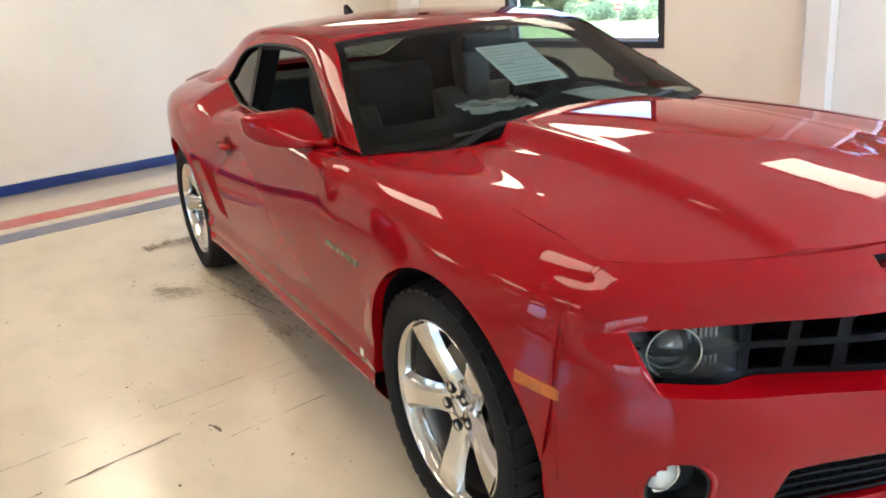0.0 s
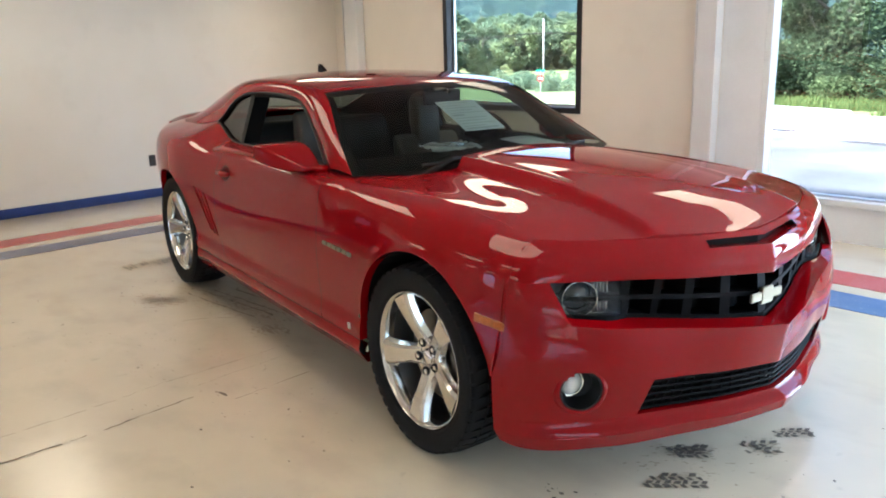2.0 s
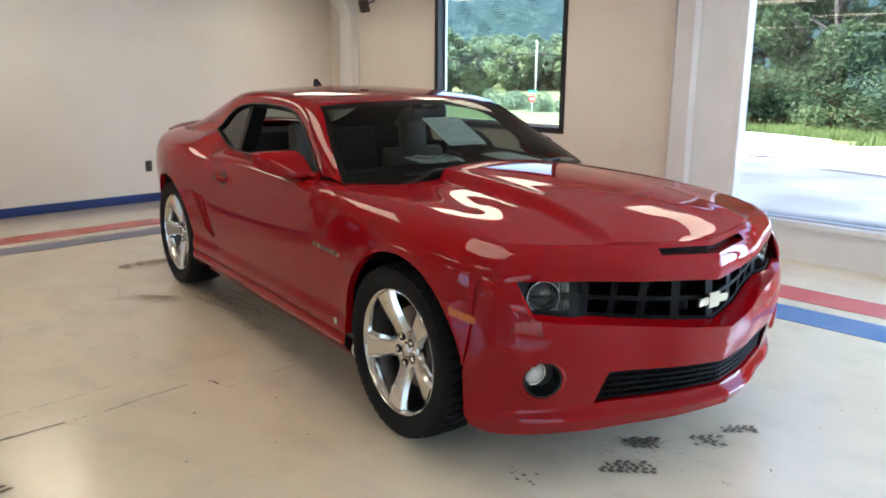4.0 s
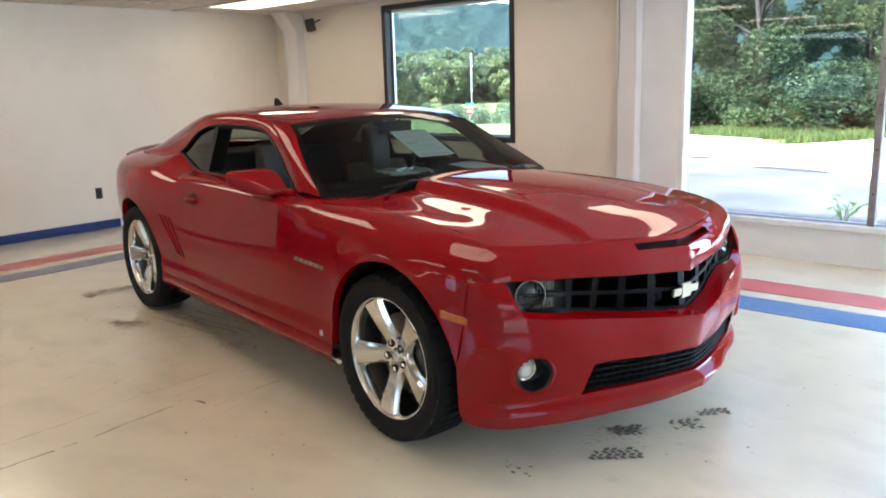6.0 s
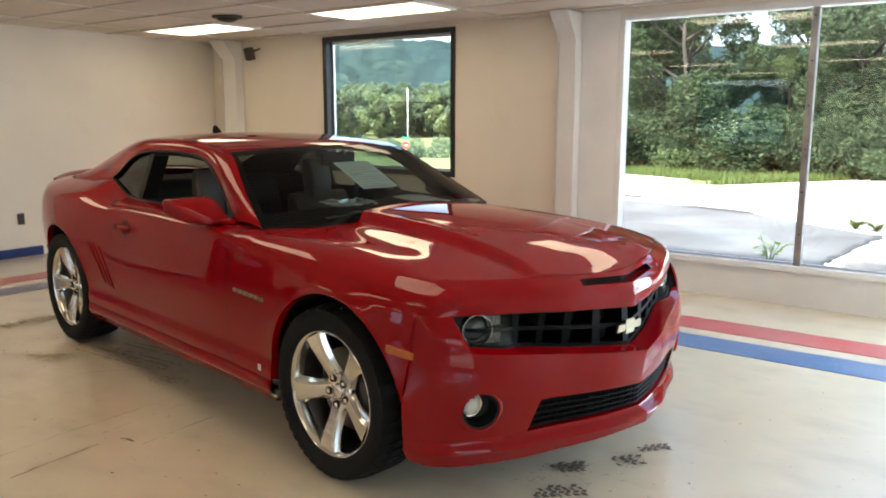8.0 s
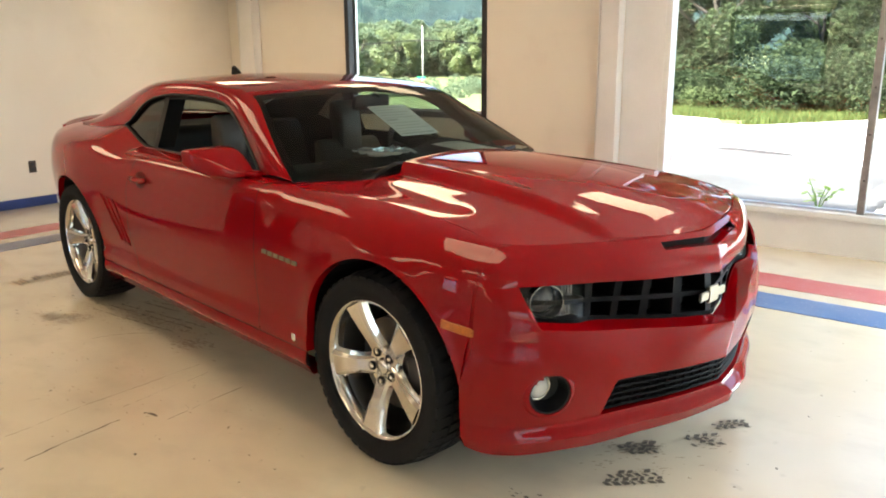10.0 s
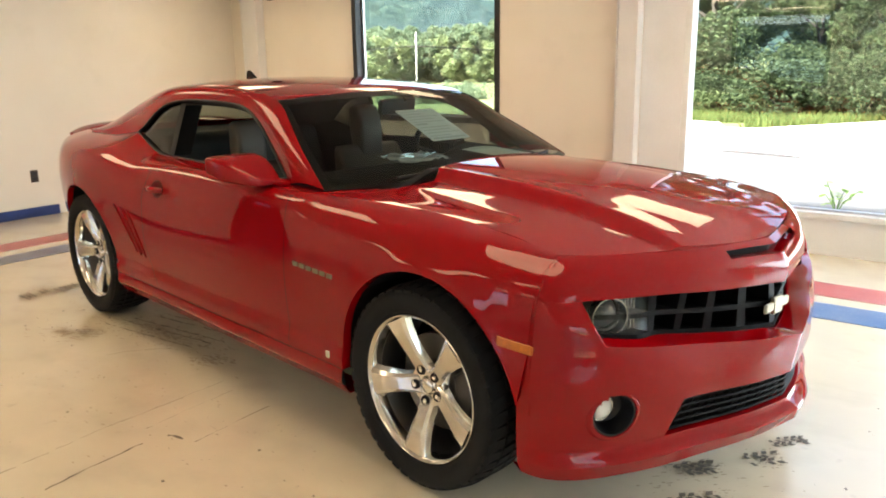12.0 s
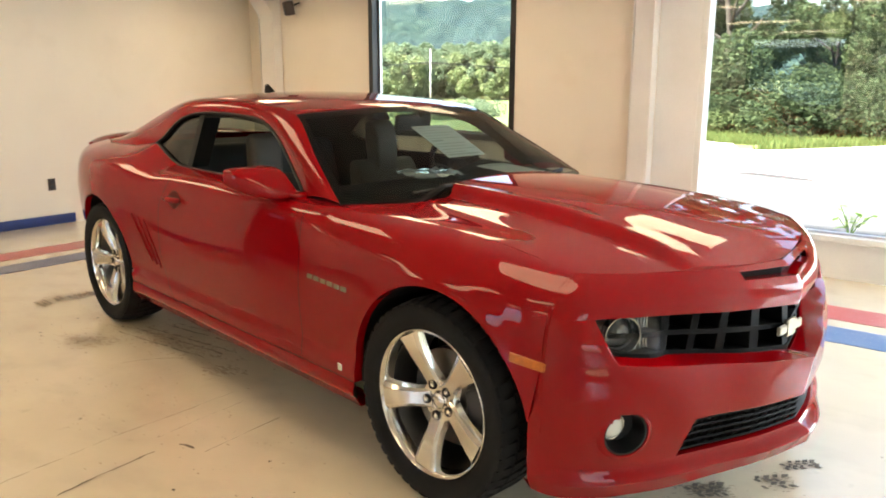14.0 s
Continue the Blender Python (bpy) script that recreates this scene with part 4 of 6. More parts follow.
    # lamps behind clear covers in the ends of the opening
    for s in (-1, 1):
        lamp = part("headlight", bm_grid(lambda u, v: slot(s * u, v, 0.055), steps(3.35, 5.02, 12), steps(-0.02, 1.0, 5)), LAMP_BOWL, car, "dark headlight with a round projector")
        c = slot(s * 4.25, 0.48, 0.010)
        m = pose(c.x, c.y, c.z, 0, 0, s * 28)
        for nm, prof, mat in (("lamp_ring", [(0.052, -0.010), (0.0555, 0.018), (0.0585, 0.018), (0.061, -0.012)], CHROME_DIM),
                              ("projector", [(0.0, 0.012), (0.018, 0.010), (0.036, 0.0), (0.050, -0.02)], LAMP_DARK)):
            o = part(nm, bm_lathe(prof, 36, "x"), mat, lamp, smooth=True, angle=50)
            o.matrix_basis = m
        c2 = slot(s * 3.72, 0.5, 0.03)
        for row in (-1, 1):
            for kk in range(6):
                o = part("reflector_rib", bm_box(-0.003, 0.003, -0.0022, 0.0022, -0.022, 0.022), CHROME_DIM, lamp)
                o.matrix_basis = pose(c2.x + 0.0045 * (kk - 2.5), c2.y - s * 0.0105 * (kk - 2.5), c2.z + 0.027 * row, 0, 0, s * 24)
        bm = bm_grid(lambda u, v: slot(s * u, v, 0.006 - 0.012 * math.sin(math.pi * v)), steps(3.4, 5.02, 14), steps(-0.02, 1.0, 8))
        cover = part("lamp_cover", bm, LAMP_GLASS, lamp, "clear cover", smooth=True)
        cover.visible_shadow = False

    # fog lamps in dark round wells
    for s in (-1, 1):
        fog = part("fog_lamp", bm_lathe([(FOG[2], 0.001), (FOG[2] - 0.006, 0.000), (FOG[2] - 0.020, -0.055), (0.0, -0.065)], 40, "x"), TRIM, car, smooth=True, angle=45)
        fog.matrix_basis = pose(2.082, s * FOG[0], FOG[1], 0, 4, s * 30)
        part("fog_bezel", bm_lathe([(FOG[2] + 0.020, -0.010), (FOG[2] + 0.014, 0.000), (FOG[2] + 0.006, 0.005), (FOG[2] + 0.001, 0.005), (FOG[2] - 0.002, -0.004)], 40, "x"), RED, fog, "red painted ring", smooth=True, angle=50)
        lens = part("lens", bm_lathe([(0.0, 0.016), (0.020, 0.013), (0.034, 0.004), (0.040, -0.012), (0.041, -0.03)], 32, "x"), LENS, fog, "clear fog lamp lens", smooth=True)
        lens.matrix_basis = pose(-0.040, s * 0.020, 0.004, 0, 0, -s * 14)
        part("chrome_ring", bm_lathe([(0.040, -0.02), (0.0445, -0.004), (0.046, -0.02)], 32, "x"), CHROME, lens, smooth=True)


def body(car):
    for s in (-1, 1):
        xs = arch_columns(door_front(0.6) + 0.004, 1.8915, ARCH_F)
        first = xs[0]

        def warp_f(x, z):
            k = max(0.0, 1 - (x - first) / 0.30)
            return x + k * (door_front(z) + 0.0018 - first)

        part("fender", panel(xs, fender_low, s, warp=warp_f), RED, car, smooth=True, angle=38)

        n = 44

        def warp_d(x, z):
            t = (x + 0.6) / 1.3
            a, b = door_rear(z) + 0.0022, door_front(z) - 0.0018
            return a + (b - a) * t

        door = part("door", panel(steps(-0.6, 0.7, n), lambda x: SILL + 0.001, s, warp=warp_d), RED, car, smooth=True, angle=38)
        x0 = -0.6

        def warp_q(x, z):
            k = max(0.0, 1 - (x0 - x) / 0.30)
            return x + k * (door_rear(z) - 0.0022 - x0)

        xs = arch_columns(-2.40, x0, ARCH_R)
        part("quarter_panel", panel(xs, quarter_low, s, warp=warp_q), RED, car, smooth=True, angle=38)
        # sill below the door
        xs = steps(ARCH_R[0] + ARCH_RAD + 0.004, ARCH_F[0] - ARCH_RAD - 0.004, 40)

        def skirt(x, v):
            z = SILL - 0.003 - v * 0.103
            y = side_y(x, SILL) + 0.006 * math.sin(math.pi * min(1, v * 1.4)) - 0.030 * max(0, v - 0.55) / 0.45
            return (x, s * y, z)

        bm = bm_grid(skirt, xs, steps(0, 1, 8))
        bm_grid(lambda x, v: (x, s * (side_y(x, SILL) - 0.03 - 0.10 * v), SILL - 0.106 + 0.004 * v), xs, [0, 1], bm)
        part("side_skirt", bm, RED, car, smooth=True, angle=40)
        # dark backing behind the joints
        bm = bm_grid(lambda x, z: (x, s * (side_y(x, z) - 0.02), z), steps(-0.95, 1.02, 40), steps(0.25, 0.93, 12))
        part("inner_frame", bm, LINER, car)
        # door handle in its dish; the dish's shade is painted as darker red
        hz, hx = 0.850, -0.470
        y = side_y(hx, hz)
        bm = bm_grid(lambda a, r: side_point(hx + 0.062 * r * math.cos(a), hz + 0.043 * r * math.sin(a), s, 0.0015 * (1 - r * r) + 0.0006), steps(0, 2 * math.pi, 28), [0.02, 0.4, 0.7, 0.9, 1.0])
        part("handle_dish", bm, RED_SHADED, door, smooth=True)
        bm = bm_tube([(hx - 0.075, s * (y + 0.006), hz - 0.002), (hx - 0.06, s * (y + 0.022), hz), (hx, s * (y + 0.03), hz + 0.002), (hx + 0.055, s * (y + 0.022), hz + 0.001), (hx + 0.065, s * (y + 0.004), hz)],
                     [0.012, 0.015, 0.0155, 0.015, 0.011], 12)
        part("door_handle", bm, RED, door, smooth=True, angle=60)
        # three slanting gills ahead of the rear wheel, groove shade as darker red
        for k in range(3):
            pts = [side_point(-0.935 + 0.066 * k + (0.196 - 0.016 * k) * t, 0.725 - 0.008 * k - 0.238 * t, s, 0.0) for t in steps(0, 1, 10)]
            part("gill", bm_tube(pts, [0.0015] + [0.0036] * 9 + [0.0015], 8), RED_SHADED, car, smooth=True)
            pts = [p + Vector((0.012, s * 0.001, 0.003)) for p in pts]
            part("gill_edge", bm_tube(pts, [0.0015] + [0.0055] * 9 + [0.0015], 8), RED, car, smooth=True)
        # side marker
        bm = bmesh.new()
        rows = []
        for x in steps(1.798, 1.930, 9):
            zc = 0.637 - 0.020 * (x - 1.798) / 0.132
            far = max(0.0, x - 1.888)
            rows.append([bm.verts.new(side_point(min(x, 1.888), z, s, o) + Vector((far, -s * (0.40 + 5 * far) * far, 0))) for z, o in ((zc - 0.015, 0.0), (zc - 0.013, 0.003), (zc + 0.012, 0.003), (zc + 0.014, 0.0))])
        for a, b in zip(rows, rows[1:]):
            for j in range(3):
                bm.faces.new((a[j], b[j], b[j + 1], a[j + 1]))
        part("side_marker", bm, AMBER, car, "amber side marker lamp")
        # plain bars in place of the name badge, and a small square badge
        for k in range(6):
            x = 0.768 + 0.045 * k
            bm = bm_box(-0.017, 0.017, -0.002, 0.002, -0.009, 0.009, 0.0015)
            o = part("name_bar", bm, GOLD, car)
            lean = math.degrees(math.atan((side_y(x, 0.68) - side_y(x, 0.70)) / 0.02))
            o.matrix_basis = pose(x, s * (side_y(x, 0.693) + 0.002), 0.693 - 0.0015 * k, s * lean, 0, 0)
        bm = bm_box(-0.012, 0.012, -0.002, 0.002, -0.014, 0.014, 0.0015)
        o = part("small_badge", bm, CHROME, car)
        o.matrix_basis = pose(0.955, s * (side_y(0.955, 0.37) + 0.001), 0.372)
        # wheel wells
        for c in (ARCH_F, ARCH_R):
            bm = bmesh.new()
            r = ARCH_RAD + 0.004
            for k in range(25):
                a = -0.25 + (math.pi + 0.5) * k / 24
                p = (c[0] + r * math.cos(a), c[1] + r * math.sin(a))
                bm.verts.new((p[0], s * (side_y(p[0], max(p[1], 0.25)) - (0.028 if p[1] > 0.40 else 0.065)), p[1]))
                bm.verts.new((p[0], s * 0.50, p[1]))
            bm.verts.ensure_lookup_table()
            for k in range(24):
                bm.faces.new([bm.verts[i] for i in (2 * k, 2 * k + 2, 2 * k + 3, 2 * k + 1)])
            bm.faces.new([bm.verts[2 * k + 1] for k in range(25)])
            part("wheel_well", bm, LINER, car)

    # bonnet
    us = [math.copysign(1 - (1 - abs(k / 44)) ** 1.0, k) for k in range(-44, 45)]
    bm = bm_grid(hood_point, us, steps(0.002, 0.997, 60))
    rim = [e for e in bm.edges if e.is_boundary]
    got = bmesh.ops.extrude_edge_only(bm, edges=rim)
    for v in got["geom"]:
        if isinstance(v, bmesh.types.BMVert):
            v.co += Vector((0, 0, -0.022))
    part("bonnet", bm, RED, car, smooth=True, angle=34)
    bm = bm_grid(lambda a, v: hood_point(a * 1.0, v) + Vector((0.012 * (v - 0.5), 0.012 * a, -0.045 - 0.03 * (1 - abs(v - 0.5)))), steps(-1.0, 1.0, 30), steps(0.06, 1.0, 20))
    part("bonnet_underside", bm, LINER, car)

    # cowl below the windscreen
    def cowl(a, v):
        p = crown(0.02, a)
        x1 = hood_rear(min(abs(p.y), 0.72)) + 0.03
        z1 = hood_z(x1, p.y) - 0.045 - (bulge_h(x1) if abs(p.y) < 0.36 else 0)
        return Vector((p.x + 0.01 - 0.02 + (x1 - p.x) * v, p.y, p.z - 0.012 + (z1 - p.z + 0.012) * v))

    part("cowl", bm_grid(cowl, steps(-0.97, 0.97, 30), steps(0, 1, 4)), TRIM, car, "black plastic cowl")
    for y0, y1 in ((-0.50, 0.02), (0.02, 0.52)):
        pts = []
        for t in steps(0, 1, 12):
            y = y0 + (y1 - y0) * t
            p = crown(0.05 + 0.16 * t, y / rail_e(0.1).y)
            pts.append(p + Vector((0.02, 0, 0.012)))
        wiper = part("wiper", bm_tube(pts, 0.009, 6), TRIM, car)
        part("wiper_arm", bm_tube([cowl(y0 / 0.73, 0.5), pts[3] + Vector((0.02, 0, 0.012)), pts[6] + Vector((0.004, 0, 0.008))], [0.018, 0.014, 0.008], 8), TRIM, wiper)

    # roof, windscreen, rear window
    across = steps(-1, 1, 40)
    part("roof", bm_grid(lambda a, u: crown(u, a), across, steps(3.0, 7.0, 32)), RED, car, smooth=True)
    pane = part("windscreen", bm_grid(lambda a, u: crown(u, a, -0.002), steps(-0.995, 0.995, 40), steps(0.0, 2.985, 26)), CAR_GLASS, car, "tinted windscreen", smooth=True)
    pane.visible_shadow = False
    # dark band round the windscreen
    bm = bm_grid(lambda a, u: crown(u, a, -0.006), across, steps(2.80, 3.02, 3))
    for s in (-1, 1):
        bm_grid(lambda a, u: crown(u, s * a, -0.006), steps(0.955, 1.0, 2), steps(0.0, 2.9, 24), bm)
    bm_grid(lambda a, u: crown(u, a, -0.006), across, steps(-0.0, 0.16, 2), bm)
    part("screen_band", bm, TRIM, pane, "black border of the glass")
    back = part("rear_window", bm_grid(lambda a, u: crown(u, a, -0.003), steps(-0.985, 0.985, 30), steps(7.02, 9.95, 20)), CAR_GLASS, car, "tinted rear window", smooth=True)
    back.visible_shadow = False
    # roof fin
    fin = [(-0.075, 0.0), (0.075, 0.0), (0.045, 0.012), (0.01, 0.030), (-0.035, 0.055), (-0.055, 0.057), (-0.06, 0.04)]
    bm = bm_prism([(a * 0.8 - 0.985, b + 1.352) for a, b in fin], 0.022, "y", -0.011)
    bmesh.ops.bevel(bm, geom=bm.edges[:], offset=0.004, segments=2, affect="EDGES")
    part("roof_fin", bm, TRIM, car)

    for s in (-1, 1):
        part("pillar_frame", bm_grid(lambda u, v: pillar(u, v, s), steps(0, 10, 100), steps(0, 1, 8)), RED, car, smooth=True)
        # rubber round the side window
        loop = [rail_d(u) for u in steps(0, 8, 60)] + [rail_b(u) for u in steps(8, 0, 60)[1:-1]]
        loop = [Vector((p.x, s * (p.y + 0.001), p.z)) for p in loop]
        part("window_rubber", bm_tube(loop, 0.0075, 8, closed=True), TRIM, car, smooth=True)
        # quarter window and the post ahead of it
        def side_pane(u, v):
            p = rail_d(u).lerp(rail_b(u), v)
            return Vector((p.x, s * (p.y - 0.012), p.z))

        g = part("quarter_window", bm_grid(side_pane, steps(5.74, 8.0, 16), steps(0, 1, 8)), SIDE_GLASS, car, "dark quarter window")
        g.visible_shadow = False
        part("window_post", bm_grid(side_pane, steps(5.56, 5.76, 3), steps(0, 1, 8)), TRIM, car)
        # lined inside of the post, as deep as the body
        part("post_lining", bm_grid(lambda d, v: side_pane(5.60 - 1.2 * d, v) + Vector((-0.02, -s * d, 0)), [0.004, 0.045, 0.095], steps(0, 1, 8)), LINER, car)
        # door mirror
        mir = part("door_mirror", mirror_shell(s), RED, car, smooth=True, angle=50)
        bm = bm_tube([(0.485, s * 0.765, 0.955), (0.47, s * 0.80, 0.965), (0.44, s * 0.85, 0.985)], [0.034, 0.026, 0.024], 12)
        bmesh.ops.scale(bm, vec=(1.4, 1, 0.62), verts=bm.verts, space=Matrix.Translation((-0.46, 0, -0.975)))
        part("mirror_arm", bm, RED, mir, smooth=True)
        bm = bm_grid(lambda a, b: (0.2975, s * (0.822 + 0.185 * a), 1.018 + 0.05 * b), steps(0, 1, 4), steps(0, 1, 3))
        part("mirror_glass", bm, CHROME, mir)
        if s > 0:
            mir.matrix_basis = pose(-0.04, -0.05, -0.012)

    # far door glass, raised
    def raised(u, v):
        p = rail_d(u).lerp(rail_b(u), v)
        return Vector((p.x, p.y - 0.010, p.z))

    g = part("door_glass", bm_grid(raised, steps(0.0, 5.6, 30), steps(0, 1, 8)), DOOR_GLASS, car, "clear raised door glass", smooth=True)
    g.visible_shadow = False
    # painted flange behind the joint of fender and bumper
    for s in (-1, 1):
        def flange(dx, k):
            v = side_v(1.89, 0.42)
            y, z = side_at(1.89, v + (TOP_V - v) * k / 2)
            return Vector((1.892 + dx, s * (y - 0.003), z - 0.003))

        part("joint_flange", bm_grid(flange, [-0.04, 0.012], steps(0, 2, 40)), RED, car, smooth=True)

    # deck, spoiler and a plain rear end
    def deck(a, v):
        p = crown(10, a)
        xe = -2.39 - 0.02 * (1 - a * a)
        y0, y1 = p.y, a * 0.52
        return Vector((p.x + (xe - p.x) * v, y0 + (y1 - y0) * v, p.z + (1.005 + 0.02 * (1 - a * a) - p.z) * v))

    part("boot_lid", bm_grid(deck, across, steps(0, 1, 10)), RED, car, smooth=True)
    bm = bmesh.new()
    rows = []
    for y in steps(-0.645, 0.645, 40):
        k = 1 - (abs(y) / 0.645) ** 8
        zt = 1.016 + 0.036 * k + 0.022 * (1 - (y / 0.645) ** 2)
        x = -2.255 - 0.135 * (1 - (y / 0.645) ** 2)
        rows.append([bm.verts.new(p) for p in ((x + 0.20, y, 1.0), (x + 0.08, y, 0.5 * (zt + 1.02)), (x, y, zt), (x - 0.035, y, zt - 0.004), (x - 0.03, y, zt - 0.022), (x, y, 1.0))])
    for a, b in zip(rows, rows[1:]):
        for j in range(5):
            bm.faces.new((a[j], a[j + 1], b[j + 1], b[j]))
    part("spoiler", bm, RED, car, smooth=True, angle=40)

    def tail(a, v):
        z = 0.27 + (shoulder_z(-2.40) - 0.27) * v
        y = side_y(-2.40, z)
        return Vector((-2.40 - 0.06 * (1 - a * a) + 0.03 * (1 - v), a * y, z + 0.03 * v * (1 - a * a)))

    part("rear_bumper", bm_grid(tail, steps(-1, 1, 24), steps(0, 1, 12)), RED, car, smooth=True)
    part("underbody", bm_box(-1.95, 1.95, -0.72, 0.72, 0.20, 0.30, 0.03), LINER, car)


def mirror_shell(s):
    """A boxy housing, squared off round its glass and drawn in to a low nose ahead."""
    bm = bmesh.new()
    rings = []
    n = 28
    shape = [(0.300, 0.806, 1.020, 1.012, 1.074), (0.306, 0.800, 1.028, 1.006, 1.080), (0.345, 0.792, 1.024, 0.994, 1.078), (0.385, 0.787, 1.005, 0.980, 1.066),
             (0.420, 0.785, 0.975, 0.968, 1.044), (0.455, 0.785, 0.930, 0.960, 1.014), (0.480, 0.787, 0.885, 0.957, 0.990), (0.490, 0.795, 0.850, 0.962, 0.978)]
    form = rail([(p[0], p[1], p[2]) for p in shape]), rail([(p[0], p[3], p[4]) for p in shape])
    for t in steps(0, 7, 28):
        (x, y0, y1), (_, z0, z1) = form[0](t), form[1](t)
        ring = []
        for k in range(n):
            a = 2 * math.pi * k / n
            c, d = math.cos(a), math.sin(a)
            e = 0.24 + 0.035 * t
            f, g = math.copysign(abs(c) ** e, c), math.copysign(abs(d) ** e, d)
            ring.append(bm.verts.new((x, s * ((y0 + y1) / 2 + f * (y1 - y0) / 2), (z0 + z1) / 2 + g * (z1 - z0) / 2)))
        rings.append(ring)
    for a, b in zip(rings, rings[1:]):
        for j in range(n):
            bm.faces.new((a[j], a[(j + 1) % n], b[(j + 1) % n], b[j]))
    bm.faces.new(rings[0])
    bm.faces.new(rings[-1])
    return bm


# -- wheels: built with the face towards -y --
def wheel(car, x, s, face, spin, tyre_r=0.362):
    w = part("wheel", bm_lathe([(0.255, 0.02), (0.245, 0.05), (0.238, 0.12), (0.235, 0.20), (0.26, 0.215)], 64, "y"), BARREL, car, smooth=True, angle=50)
    w.matrix_basis = pose(x, s * face, tyre_r, 0, 0, 0 if s < 0 else 180)
    # lip
    part("rim", bm_lathe([(0.262, 0.030), (0.268, 0.012), (0.266, 0.002), (0.260, -0.002), (0.252, 0.004), (0.247, 0.016), (0.243, 0.05)], 72, "y"), POLISH, w, "polished metal rim", smooth=True, angle=60)
    # spokes: broad at the rim, with a flat face and bevelled sides
    stations = [(0.040, 0.042, 0.050), (0.075, 0.034, 0.042), (0.115, 0.031, 0.030), (0.165, 0.036, 0.016), (0.21, 0.044, 0.007), (0.246, 0.054, 0.003)]
    bm = bmesh.new()
    rows = []
    for r, half, y in stations:
        q = [(-half - 0.010, y + 0.028), (-half, y + 0.008), (-half * 0.66, y), (half * 0.66, y), (half, y + 0.008), (half + 0.010, y + 0.028)]
        rows.append([bm.verts.new((r, d, t)) for t, d in q])
    for a, b in zip(rows, rows[1:]):
        for j in range(5):
            bm.faces.new((a[j], a[j + 1], b[j + 1], b[j]))
        bm.faces.new((a[0], b[0], b[5], a[5]))
    bm.faces.new(rows[0])
    bm.faces.new(rows[-1])
    me = None
    for k in range(5):
        m = pose(0, 0, 0, 0, -(spin + 72 * k) if s < 0 else (spin + 72 * k) - 180, 0)
        if me is None:
            o = part("spoke", bm, POLISH, w, "polished metal spoke", smooth=True, angle=14)
            me = o.data
        else:
            o = new("spoke", me)
            o.parent = w
            tagged(o, "polished metal spoke")
        o.matrix_basis = m
    part("hub", bm_lathe([(0.0, 0.050), (0.030, 0.050), (0.034, 0.054), (0.075, 0.050), (0.082, 0.060), (0.082, 0.10)], 40, "y"), POLISH, w, smooth=True, angle=40)
    part("valve", bm_tube([(-0.222, 0.035, -0.075), (-0.215, 0.022, -0.073)], [0.006, 0.005], 8), TRIM, w, "black tyre valve")
    part("centre_cap", bm_lathe([(0.0, 0.040), (0.024, 0.041), (0.029, 0.046), (0.030, 0.054)], 32, "y"), POLISH, w, smooth=True, angle=50)
    nut = None
    for k in range(5):
        a = radians((spin if s < 0 else 180 - spin) + 72 * k)
        m = pose(0.058 * math.cos(a), 0.0, 0.058 * math.sin(a))
        if nut is None:
            o = part("nut_well", bm_lathe([(0.0, 0.0445), (0.0150, 0.0445), (0.0165, 0.0405), (0.0185, 0.050)], 16, "y"), TRIM, w, smooth=True)
            p = part("lug_nut", bm_lathe([(0.0, 0.0385), (0.006, 0.0385), (0.009, 0.042), (0.009, 0.048)], 6, "y"), CHROME, o)
            nut = (o.data, p.data)
        else:
            o = new("nut_well", nut[0])
            o.parent = w
            p = new("lug_nut", nut[1])
            p.parent = o
        o.matrix_basis = m
    part("brake_disc", bm_lathe([(0.06, 0.10), (0.172, 0.10), (0.175, 0.105), (0.175, 0.128), (0.06, 0.128)], 48, "y"), DISC, w, smooth=True, angle=40)
    bm = bm_lathe([(0.115, 0.075), (0.185, 0.075), (0.19, 0.085), (0.19, 0.14), (0.115, 0.14)], 10, "y", a0=radians(-28), a1=radians(28))
    part("brake_caliper", bm, CALIPER, w, smooth=True, angle=40)
    # tyre with shoulder blocks
    R = tyre_r
    prof = [(0.258, 0.016), (0.272, -0.006), (0.295, -0.016), (0.322, -0.018), (0.342, -0.010), (0.353, 0.004), (R - 0.009, 0.024), (R - 0.009, 0.11), (R - 0.009, 0.215), (0.35, 0.235), (0.31, 0.25), (0.262, 0.225)]
    tyre = part("tyre", bm_lathe(prof, 72, "y"), RUBBER, w, "black low-profile tyre", smooth=True, angle=50)
    part("bead_ring", bm_lathe([(0.272, -0.0075), (0.276, -0.0105), (0.280, -0.0115), (0.284, -0.0125)], 64, "y"), RUBBER, tyre, smooth=True)
    bm = bmesh.new()
    for k in range(46):
        a = 2 * math.pi * k / 46
        for y0, y1, tw, r0 in ((-0.011, 0.052, 0.0, 0.336), (0.060, 0.112, 0.03, 0.352), (0.120, 0.172, 0.06, 0.352), (0.180, 0.238, 0.03, 0.340)):
            h = 0.055
            v = []
            for da, yy, rr in ((-h, y0, r0), (h, y0, r0), (h, y1, r0), (-h, y1, r0)):
                edge = 0.013 if (yy == -0.011 or yy == 0.238) else 0.0
                for rad in (rr, R - edge):
                    b = a + tw + da * 0.9 + (0.02 if yy == y1 else 0)
                    v.append(bm.verts.new((rad * math.cos(b), yy, rad * math.sin(b))))
            for q in ((1, 3, 5, 7), (0, 1, 3, 2), (2, 3, 5, 4), (4, 5, 7, 6), (6, 7, 1, 0)):
                bm.faces.new([v[i] for i in q])
    tagged(part("tread", bm, RUBBER, tyre), kind="stuff")
    return w


